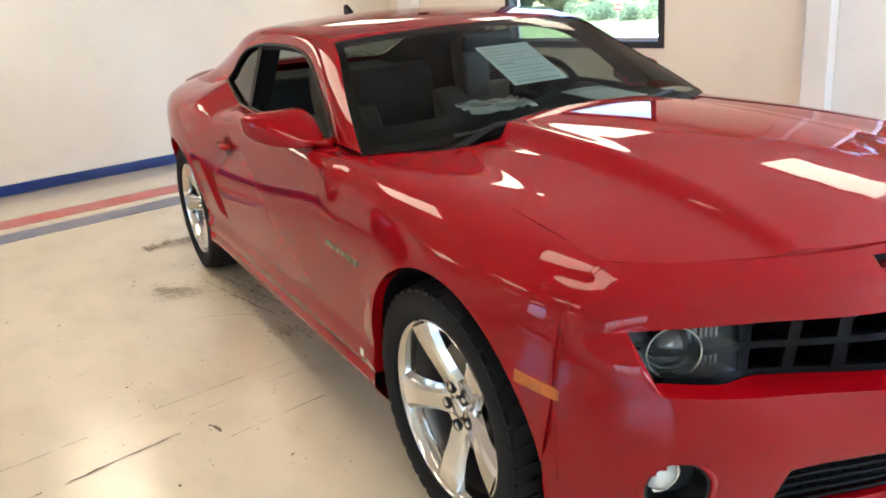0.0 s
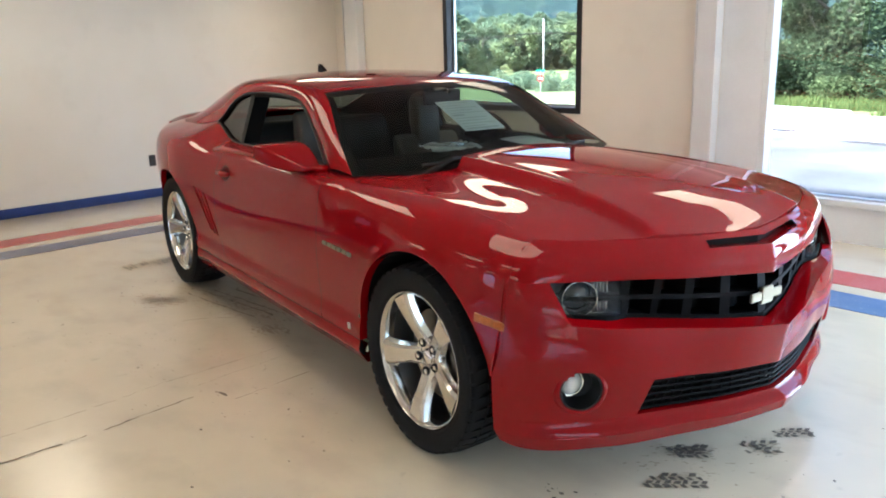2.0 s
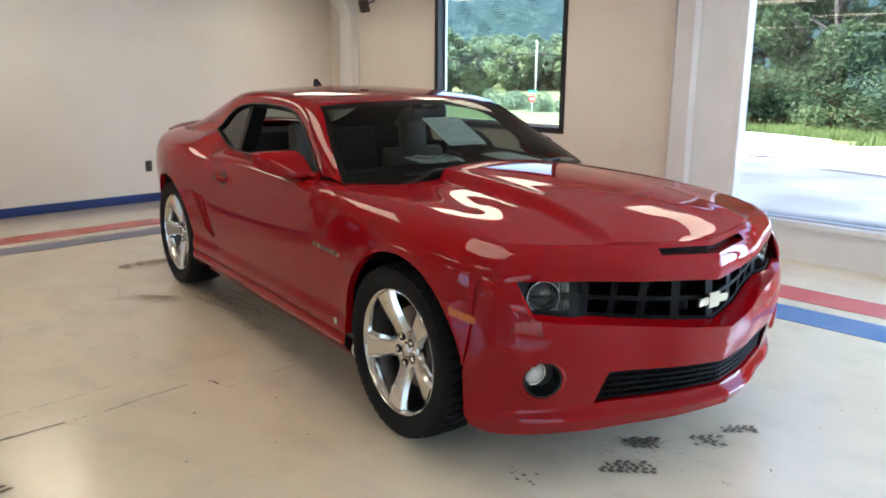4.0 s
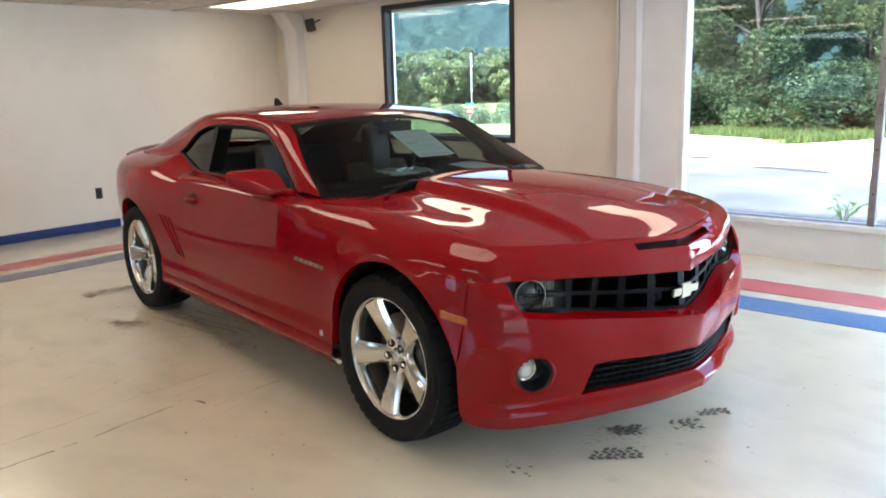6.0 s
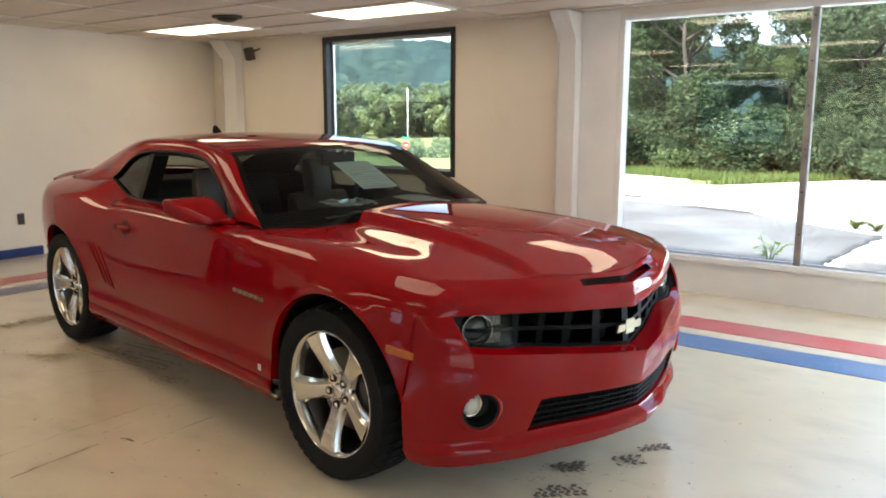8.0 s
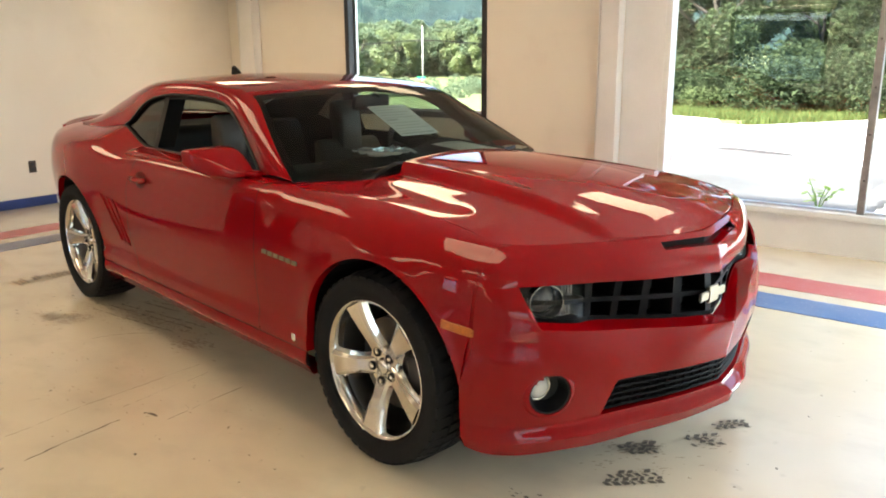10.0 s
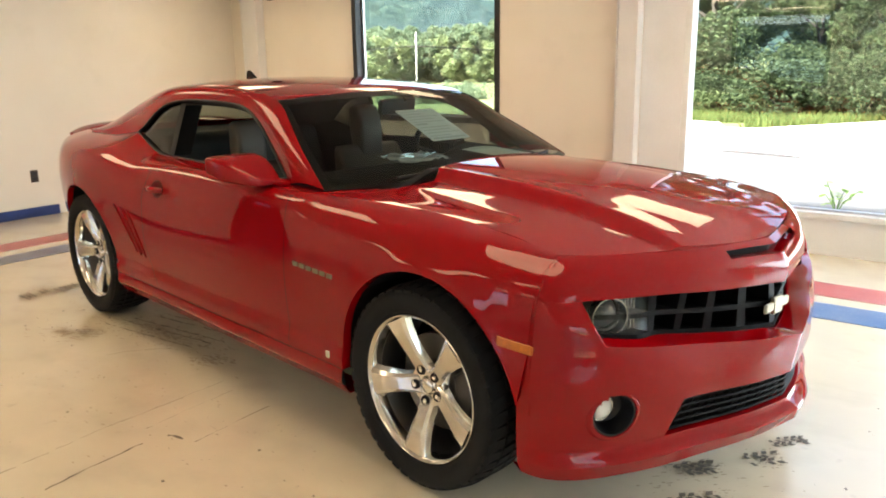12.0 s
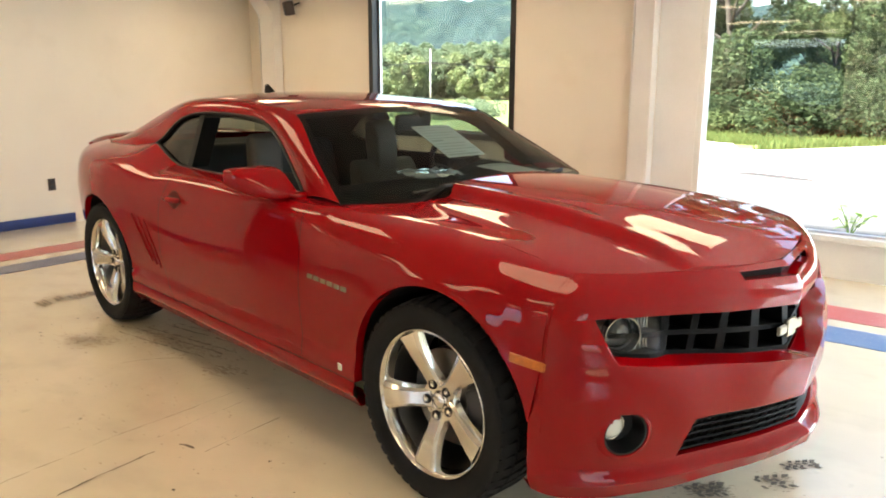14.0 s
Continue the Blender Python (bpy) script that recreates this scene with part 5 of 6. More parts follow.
def seat(car, y, x, z):
    th = part("seat", seat_block([(0.50, 0.02), (0.50, 0.16), (0.24, 0.20), (0.05, 0.19), (0.0, 0.10), (0.05, 0.0)], 0.50, 0.05), LEATHER, car, "grey leather seat", smooth=True, angle=50)
    th.matrix_basis = pose(x, y, z)
    back = [(0.04, 0.10), (-0.02, 0.30), (-0.12, 0.55), (-0.19, 0.66), (-0.25, 0.66), (-0.24, 0.50), (-0.14, 0.25), (-0.09, 0.05)]
    part("backrest", seat_block(back, 0.46, 0.085), LEATHER, th, smooth=True, angle=50)
    for s in (-1, 1):
        side = [(0.10, 0.14), (0.05, 0.32), (-0.06, 0.50), (-0.16, 0.56), (-0.20, 0.50), (-0.12, 0.28), (-0.06, 0.10)]
        o = part("side_bolster", seat_block(side, 0.09, 0.03), LEATHER, th, smooth=True, angle=50)
        o.matrix_basis = pose(0, s * 0.20, 0)
    head = [(-0.150, 0.58), (-0.160, 0.78), (-0.195, 0.875), (-0.245, 0.890), (-0.285, 0.86), (-0.265, 0.74), (-0.24, 0.58)]
    part("head_restraint", seat_block(head, 0.165, 0.045), LEATHER, th, smooth=True, angle=60)


def seat_block(outline, width, bevel):
    bm = bm_prism(outline, width, "y", -width / 2)
    bmesh.ops.bevel(bm, geom=bm.edges[:], offset=bevel, segments=4, affect="EDGES", profile=0.5, clamp_overlap=True)
    return bm


def cabin(car):
    part("cabin_floor", bm_box(-1.75, 0.95, -0.66, 0.66, 0.30, 0.36), CABIN, car)
    for s in (-1, 1):
        bm = bm_grid(lambda x, z: (x, s * (min(side_y(x, min(z, shoulder_z(x))) - 0.05, inner_y(x) - 0.012)), z), steps(-1.95, 0.74, 34), steps(0.34, 0.955, 8))
        bm_grid(lambda x, v: (x, s * (inner_y(x) - 0.013 + 0.006 * v), 0.955 + (inner_z(x) - 0.950) * v), steps(-1.95, 0.70, 34), [0, 1], bm)
        part("door_card", bm, CABIN, car, smooth=True)
        # inside of the frame
        bm = bm_grid(lambda u, v: Vector((lambda p: (p.x, p.y - s * 0.020, p.z - 0.014))(pillar(u, v, s))), steps(0.4, 9.6, 60), steps(0.0, 1.08, 5))
        part("inner_pillar", bm, CABIN, car, smooth=True)
    part("headliner", bm_grid(lambda a, u: crown(u, a, -0.03), steps(-0.95, 0.95, 20), steps(3.05, 7.0, 16)), HEADLINER, car, smooth=True)

    def dash(y, v):
        f = [(0.90, 0.955), (0.72, 0.995), (0.58, 1.000), (0.48, 0.985), (0.43, 0.93), (0.44, 0.80), (0.52, 0.62)]
        i = min(int(v * 6), 5)
        t = v * 6 - i
        x = f[i][0] + (f[i + 1][0] - f[i][0]) * t
        z = f[i][1] + (f[i + 1][1] - f[i][1]) * t
        hood = math.exp(-((y - 0.36) / 0.17) ** 2) * math.exp(-((x - 0.50) / 0.10) ** 2)
        return Vector((x - 0.10 * (abs(y) / 0.7) ** 2, y, z + 0.055 * hood - 0.02 * (abs(y) / 0.7) ** 2))

    part("dashboard", bm_grid(dash, steps(-0.70, 0.70, 56), steps(0, 1, 36)), CABIN, car, smooth=True)
    bm = bm_lathe([(0.185 + 0.016 * math.cos(2 * math.pi * k / 10), 0.016 * math.sin(2 * math.pi * k / 10)) for k in range(11)], 48, "x")
    st = part("steering_wheel", bm, CABIN, car, "black steering wheel", smooth=True)
    st.matrix_basis = pose(0.28, 0.36, 0.955, 0, -24, 0)
    part("steering_hub", bm_lathe([(0.0, -0.02), (0.05, -0.018), (0.07, 0.0), (0.06, 0.04), (0.0, 0.045)], 24, "x"), CABIN, st, smooth=True)
    for a in (20, 160, 270):
        part("steering_spoke", bm_tube([(0, 0.04 * math.cos(radians(a)), 0.04 * math.sin(radians(a))), (0, 0.18 * math.cos(radians(a)), 0.18 * math.sin(radians(a)))], 0.014, 8), CABIN, st)
    seat(car, -0.37, -0.25, 0.27)
    seat(car, 0.37, -0.16, 0.32)
    bench = [(0.0, 0.0), (0.42, 0.02), (0.45, 0.14), (0.10, 0.12), (-0.12, 0.52), (-0.22, 0.52), (-0.10, 0.0)]
    o = part("rear_bench", seat_block(bench, 1.10, 0.04), CABIN, car, "dark rear bench seat", smooth=True, angle=50)
    o.matrix_basis = pose(-1.05, 0, 0.42)
    for s in (-1, 1):
        pad = [(0.05, 0.0), (0.02, 0.30), (-0.06, 0.60), (-0.12, 0.645), (-0.19, 0.62), (-0.16, 0.30), (-0.10, 0.0)]
        o = part("rear_backrest", seat_block(pad, 0.50, 0.055), REAR_CLOTH, car, "dark rounded rear seat back", smooth=True, angle=60)
        o.matrix_basis = pose(-1.02, s * 0.28, 0.42)
    part("parcel_shelf", bm_grid(lambda x, y: (x, y, 0.96 + 0.06 * (-1.2 - x) / 0.8), steps(-2.0, -1.2, 4), steps(-0.62, 0.62, 6)), CABIN, car)
    # rear-view mirror
    bm = bm_box(-0.016, 0.016, -0.130, 0.130, -0.038, 0.038, 0.013)
    rv = part("rear_view_mirror", bm, TRIM, car, angle=40)
    rv.matrix_basis = pose(0.265, 0.055, 1.232, 0, 8, 8)
    part("mirror_stem", bm_tube([(0.0, 0, 0.03), (0.035, 0, 0.05), (0.06, 0, 0.035)], 0.009, 8), TRIM, rv)


def papers(car):
    """The price sheet against the screen, a form on the dash and a sleeve of film."""
    def on_glass(y, u):
        return crown(u, y / rail_e(u).y, -0.012) + Vector((-0.006, 0, 0))

    sheet = part("window_sheet", bm_grid(on_glass, steps(-0.115, 0.13, 8), steps(1.08, 2.18, 14)), PAPER, car, "white price sheet behind the windscreen")
    for k in range(11):
        u0 = 1.12 + 0.095 * k
        w = (0.20, 0.13, 0.21, 0.17, 0.19, 0.07, 0.21, 0.15, 0.20, 0.11, 0.18)[k]
        part("print_bar", bm_grid(lambda y, u: on_glass(y, u) + Vector((0.0022, 0, 0.0022)), steps(-0.10, -0.10 + w, 5), [u0, u0 + (0.05 if k in (0, 5) else 0.02)]), PRINT, sheet)
    form = part("dash_form", bm_grid(lambda a, b: (0.60 + 0.02 * a + 0.24 * b, 0.17 + 0.20 * a + 0.02 * b, 1.027 + 0.006 * math.sin(3 * a) - 0.02 * b), steps(0, 1, 5), steps(0, 1, 5)), PAPER, car, "white form lying on the dashboard")
    part("print_bar", bm_grid(lambda a, b: (0.64 + 0.02 * a + 0.03 * b, 0.19 + 0.15 * a, 1.032), [0, 1], [0, 1]), PRINT, form)
    rng = random.Random(8)
    bm = bm_grid(lambda a, b: (0.45 + 0.26 * b, -0.24 + 0.28 * a - 0.06 * b, 1.014 + rng.uniform(0, 0.014) - 0.012 * max(0, b - 0.5)), steps(0, 1, 12), steps(0, 1, 8))
    part("film_sleeve", bm, FILM, car, "crumpled clear plastic sleeve on the dashboard", smooth=True)


REAR_CLOTH = Mat("rear_leather", (0.016, 0.015, 0.014), 0.6).vary(0.15, 9, 150, 0.1).m
# Darker copy of the car red, paints the shade of recesses.
RED_SHADED = Mat("car_red_shaded", (0.10, 0.002, 0.004), 0.5, spec=0.08).vary(0.1, 20, 200, 0.0).m
LAMP_BOWL = metal("lamp_bowl", (0.10, 0.10, 0.105), 0.35)
LAMP_DARK = Mat("lamp_projector", (0.05, 0.055, 0.06), 0.08, coat=1.0).m
CHROME_DIM = metal("chrome_dim", (0.36, 0.36, 0.37), 0.22)
CALIPER = Mat("caliper", (0.05, 0.045, 0.045), 0.5).vary(0.2, 20, 100).m
HEADLINER = Mat("headliner", (0.14, 0.13, 0.12), 0.9).vary(0.08, 10, 200).m

car = thing("car", "glossy red two-door sports coupe with polished wheels", "car")
body(car)
fascia(car)
for wx, ws, wf, sp in ((1.426, -1, 0.905, 118), (-1.426, -1, 0.900, 111), (1.426, 1, 0.905, 60), (-1.426, 1, 0.900, 80)):
    wheel(car, wx, ws, wf, sp)
cabin(car)
papers(car)
car.matrix_world = pose(0, 0, 0, 0, 0, -8.5)

# ---- outside ----
def fall(x, y):
    """Height of the land: level round the building, falling to a valley floor, then a wooded ridge."""
    w = -0.63 * x + 0.77 * y
    t = min(max((w - 24) / 40, 0), 1)
    z = -0.15 - 3.1 * t * t * (3 - 2 * t)
    k = min(max((w - 190) / 500, 0), 1)
    return z + 14 * k * k


def ground():
    def spread(n, lo, hi, c):
        out = []
        for k in range(n + 1):
            t = 2 * k / n - 1
            e = math.copysign(abs(t) ** 2.6, t)
            out.append(c + (e * (hi - c) if e > 0 else -e * (lo - c)))
        return out

    bm = bm_grid(lambda x, y: (x, y, fall(x, y)), spread(70, -1400, 1400, -6), spread(80, -1400, 1600, 14))
    tagged(solid("ground", bm, GRASS, smooth=True), "mown grass land falling to a valley", "ground", kind="structure")
    edge = [(-11.5, 3.36), (40, 3.36), (40, 60), (14, 42), (1.2, 21.2), (-2.2, 15.6), (-2.9, 15.5), (-3.5, 17.0), (-5.2, 17.6), (-8.5, 18.4), (-10.5, 16.0), (-11.5, 10.0)]
    tagged(solid("pavement", bm_prism(edge, 0.05, "z", -0.18), LOT), "sun-bleached concrete lot with patched cracks", "lot", kind="structure")
    pad = [(-11.3, 3.37), (2.2, 3.37), (1.85, 5.2), (1.80, 6.2), (1.98, 8.75), (1.0, 9.4), (-0.2, 10.4), (-1.6, 10.8), (-3.2, 11.3), (-11.3, 12.4)]
    tagged(solid("asphalt_apron", bm_prism(pad, 0.012, "z", -0.131), ASPHALT), "worn grey asphalt apron beside the building", "asphalt", kind="structure")
    # ridge
    def ridge(a, v):
        d = 520 + 620 * v
        t = radians(a)
        h = 122 * (1 - (1 - v) ** 2.0) * (0.80 + 0.16 * math.cos((a + 60) / 26) + 0.05 * math.sin(a / 5.3))
        n = noise.noise((a * 0.12, v * 3, 0)) * 12 * v + noise.noise((a * 2.6, v * 8, 2)) * 5.0
        return (d * math.sin(t), d * math.cos(t), -6 + h + n)

    bm = bm_grid(ridge, steps(-85, 30, 230), steps(0, 1, 46))
    tagged(solid("wooded_ridge", bm, HILL, smooth=True), "wooded ridge beyond the valley, coloured with bluish haze", "backdrop", kind="structure")

    def low_ridge(a, v):
        x, y, z = ridge(a, v)
        return (x, y, -6 + 0.62 * (z + 6))

    bm = bm_grid(low_ridge, steps(150, 250, 90), steps(0, 1, 16))
    tagged(solid("low_ridge", bm, HILL, smooth=True), "low wooded hills behind the building, coloured with bluish haze", "backdrop", kind="structure")


def leaf_cloud(rng, blobs, count, size, bm=None):
    """Many small leaf faces in and on a set of uneven clumps."""
    bm = bm or bmesh.new()
    total = sum(b[3] ** 2 for b in blobs)
    for cx, cy, cz, r in blobs:
        for _ in range(int(count * r * r / total)):
            u, v = rng.uniform(-1, 1), rng.uniform(0, 2 * math.pi)
            q = math.sqrt(1 - u * u)
            rad = r * (0.55 + 0.5 * rng.random() ** 0.6)
            p = Vector((cx + rad * q * math.cos(v), cy + rad * q * math.sin(v), cz + 0.85 * rad * u))
            s = size * rng.uniform(0.6, 1.3)
            a = Vector((rng.gauss(0, 1), rng.gauss(0, 1), rng.gauss(0, 0.6))).normalized()
            b = a.cross(Vector((rng.gauss(0, 1), rng.gauss(0, 1), rng.gauss(0, 1)))).normalized()
            n = a.cross(b) * (s * 0.18)
            vs = [bm.verts.new(w) for w in (p - a * s, p - b * s * 0.45 + n, p + a * s, p + b * s * 0.45 + n)]
            bm.faces.new(vs)
    return bm


def tree(name, seed, height, spread_r, count, size, leaf, trunk_r, label, low=0.25, group=""):
    rng = random.Random(seed)
    th = thing(name, label, "tree", group=group)
    top = height * 0.72
    bend = [(rng.uniform(-0.05, 0.05) * height * k / 5, rng.uniform(-0.05, 0.05) * height * k / 5, top * k / 5) for k in range(6)]
    bm = bm_tube(bend, [trunk_r * (1 - 0.14 * k) for k in range(6)], 8)
    blobs = []
    for k in range(18):
        a = 2.4 * k + rng.uniform(-0.4, 0.4)
        h = low + (0.95 - low) * (k + 0.5) / 18
        reach = spread_r * math.sin(math.pi * min(1, 0.18 + 0.80 * (1 - (h - low) / (1 - low)))) * rng.uniform(0.55, 1.0)
        p = (reach * math.cos(a), reach * math.sin(a), h * height)
        z0 = min(top * 0.95, max(0.3, p[2] - 0.25 * height))
        i = min(4, int(z0 / top * 5))
        bm_tube([(bend[i][0], bend[i][1], z0), (0.5 * p[0], 0.5 * p[1], 0.6 * z0 + 0.4 * p[2]), p], [trunk_r * 0.4, trunk_r * 0.25, trunk_r * 0.08], 6, bm)
        blobs.append((*p, spread_r * rng.uniform(0.20, 0.36)))
    part("trunk", bm, BARK, th, smooth=True)
    tagged(part("crown", leaf_cloud(rng, blobs, count, size), leaf, th, keep=True), kind="stuff")
    return th


def shrub(name, seed, r, h, count, size, leaf, label, category="shrub", group=""):
    rng = random.Random(seed)
    th = thing(name, label, category, group=group)
    blobs = [(rng.uniform(-r, r), rng.uniform(-r * 0.6, r * 0.6), h * rng.uniform(0.15, 0.75), r * rng.uniform(0.35, 0.6)) for _ in range(9)]
    bm = bmesh.new()
    for b in blobs[:6]:
        bm_tube([(b[0] * 0.3, b[1] * 0.3, 0), (b[0] * 0.8, b[1] * 0.8, b[2] * 0.6), (b[0], b[1], b[2])], [0.05, 0.03, 0.012], 5, bm)
    part("stem", bm, BARK, th)
    tagged(part("foliage", leaf_cloud(rng, blobs, count, size), leaf, th, keep=True), kind="stuff")
    return th


def at(x, y, turn=0.0, grow=1.0):
    return pose(x, y, fall(x, y) - 0.03, 0, 0, turn) @ Matrix.Diagonal((grow, grow, grow, 1))


def planting():
    near = [tree("tree", 11, 8.5, 3.3, 26000, 0.085, LEAF_A, 0.20, "tall leafy roadside tree with a dense crown", 0.16, "trees beside the lot"),
            tree("tree", 23, 7.0, 2.9, 23000, 0.085, LEAF_A, 0.16, "leafy roadside tree with drooping limbs", 0.12, "trees beside the lot"),
            tree("tree", 37, 9.5, 3.4, 23000, 0.09, LEAF_M, 0.20, "tall lighter green roadside tree", 0.2, "trees beside the lot")]
    # Added tree: its crown stands above the window's view, only to be mirrored.
    near.append(tree("tree", 61, 15.0, 4.6, 27000, 0.14, LEAF_M, 0.22, "very tall tree added behind the roadside trees for reflections", 0.36, "trees beside the lot"))
    spots = [(3, -3.4, 31.0, 15, 1.0), (3, -8.4, 30.0, 140, 1.05), (3, -13.0, 29.0, 80, 1.0), (0, -9.8, 24.0, 20, 1.0), (1, -5.8, 22.6, 100, 1.0), (2, 5.6, 27.0, 10, 1.0), (2, -2.9, 24.2, 60, 0.46), (1, -0.2, 22.8, 200, 0.92), (0, 2.6, 25.6, 300, 0.95),
             (1, 8.6, 30.0, 330, 1.0), (2, -8.6, 28.0, 250, 0.62), (0, 0.4, 29.0, 80, 1.0), (2, 3.2, 31.0, 170, 0.94), (1, -4.4, 29.0, 40, 0.6), (1, -2.0, 25.0, 130, 0.55)]
    used = set()
    for k, x, y, a, g in spots:
        if k in used:
            copy_thing(near[k], at(x, y, a)).scale = (g, g, g)
        else:
            near[k].matrix_world = at(x, y, a)
            used.add(k)
    low = [shrub("shrub", 5, 1.5, 1.9, 7000, 0.08, LEAF_D, "dense dark green wild shrub", group="shrubs beside the lot"),
           shrub("shrub", 6, 1.2, 1.2, 4500, 0.075, LEAF_M, "lighter green low wild shrub", group="shrubs beside the lot")]
    used = set()
    rng = random.Random(3)
    for i in range(18):
        x = -9.6 + i * 1.05
        y = 20.6 + 0.12 * max(0, x) * 3 + rng.uniform(-0.3, 0.6)
        k = 1 if i % 4 == 1 else 0
        y -= 0.9 if k else 0
        if k in used:
            g = rng.uniform(0.6, 1.15)
            copy_thing(low[k], at(x + rng.uniform(-0.3, 0.3), y + rng.uniform(-0.2, 0.8), rng.uniform(0, 360))).scale = (g * 1.2, g, g * rng.uniform(0.7, 1.2))
        else:
            low[k].matrix_world = at(x, y)
            used.add(k)
    # tall grass at the edge of the lot
    bm = bmesh.new()
    rng = random.Random(9)
    for _ in range(22000):
        x = rng.uniform(-11, 9)
        lo = 15.4 + (x + 2.6) * 1.52 if x > -2.6 else (16.9 if x > -4 else 17.2 + (-4 - x) * 0.22)
        y = lo + abs(rng.gauss(0, 1)) * 1.7 + 0.1
        h = rng.uniform(0.05, 0.24)
        z = fall(x, y)
        a = rng.uniform(0, math.pi)
        w = 0.018
        dx, dy = w * math.cos(a), w * math.sin(a)
        lean = (rng.gauss(0, 0.08), rng.gauss(0, 0.08))
        bm.faces.new([bm.verts.new(p) for p in ((x - dx, y - dy, z - 0.02), (x + dx, y + dy, z - 0.02), (x + lean[0], y + lean[1], z + h))])
    tagged(solid("tall_grass", bm, LEAF_B, keep=True), "tall fresh grass along the lot", "grass", kind="stuff")
    # trees across the field, with haze in their leaf colours
    far = [tree("tree", 51, 9.0, 3.4, 6500, 0.30, LEAF_FAR_HAZY, 0.22, "distant leafy tree across the field", 0.15, "trees across the field"),
           tree("tree", 52, 7.0, 3.8, 6000, 0.30, LEAF_PALE_HAZY, 0.2, "distant green tree across the field, paled for haze", 0.1, "trees across the field")]
    used = set()
    rng = random.Random(21)
    for i in range(150):
        az = radians(-55 + 29 * rng.random())
        d = 118 + 150 * rng.random() ** 1.3
        if d < 175 and abs(math.degrees(az) + 37.0) < 5.0:
            d = 175 + 60 * rng.random()
        k = 0 if rng.random() < 0.6 else 1
        m = at(3 + d * math.sin(az), -3 + d * math.cos(az), rng.uniform(0, 360))
        if k in used:
            o = copy_thing(far[k], m)
        else:
            o = far[k]
            o.matrix_world = m
            used.add(k)
        g = rng.uniform(0.75, 1.35) * (1.0 + (d - 118) / 500)
        o.scale = (g, g, g)
    bushes = shrub("shrub", 77, 2.2, 1.8, 2600, 0.16, LEAF_FAR_HAZY, "round bush at the edge of the field", group="bushes of the field")
    bushes.matrix_world = at(-62, 76)
    for x, y in ((-55, 80), (-71, 82), (-66, 92), (-50, 66), (-78, 74), (-60, 70)):
        copy_thing(bushes, at(x, y, x * 7))


def roadside():
    x, y = -72.0, 90.0
    z = fall(x, y)
    th = thing("utility_pole", "pale wooden utility pole with wires", "utility pole")
    part("pole", bm_tube([(x, y, z - 0.3), (x, y, z + 9.0)], [0.115, 0.085], 10), POLE, th, smooth=True)
    part("cross_arm", bm_tube([(x - 1.1, y - 0.9, z + 6.9), (x + 1.1, y + 0.9, z + 6.9)], 0.08, 6), BARK, th)
    for k in (-1, 0, 1):
        a = Vector((x + k, y + 0.8 * k, z + 7.05))
        for side in (-1, 1):
            b = a + Vector((side * 42, side * 34, -0.4))
            pts = [a.lerp(b, t) + Vector((0, 0, -1.2 * math.sin(math.pi * t))) for t in steps(0, 1, 8)]
            part("wire", bm_tube(pts, 0.03, 4), TRIM, th)
    # stop sign with a green street sign above, lettering reduced to bars
    x, y = -42.0, 52.6
    z = fall(x, y)
    th = thing("stop_sign", "red octagonal road sign on a steel post", "road sign", pose(x, y, z, 0, 0, 38))
    part("post", bm_box(-0.03, 0.03, -0.02, 0.02, 0, 2.9), ALU, th)
    octo = [(0.31 * math.cos(radians(22.5 + 45 * k)), 2.15 + 0.31 * math.sin(radians(22.5 + 45 * k))) for k in range(8)]
    plate = part("plate", bm_prism(octo, 0.02, "y", -0.045), SIGN_RED, th)
    part("lettering_bar", bm_box(-0.19, 0.19, -0.052, -0.046, 2.10, 2.20), FRAME_WHITE, plate)
    part("street_plate", bm_box(-0.38, 0.38, -0.02, 0.0, 2.72, 2.92), SIGN_GREEN, th)
    # low stone edging beyond the road
    th = thing("stone_edging", "low grey rubble edging beside the road", "edging")
    rng = random.Random(5)
    for k in range(46):
        px, py = -40.0 + 0.9 * k, 61.0 + 0.75 * k * 0.9
        bm = bm_box(-0.55, 0.55, -0.35, 0.35, -0.2, 0.55 + rng.uniform(-0.1, 0.15), 0.12)
        o = part("stone", bm, STONE, th)
        o.matrix_basis = pose(px, py, fall(px, py), 0, rng.uniform(-6, 6), 40 + rng.uniform(-15, 15))


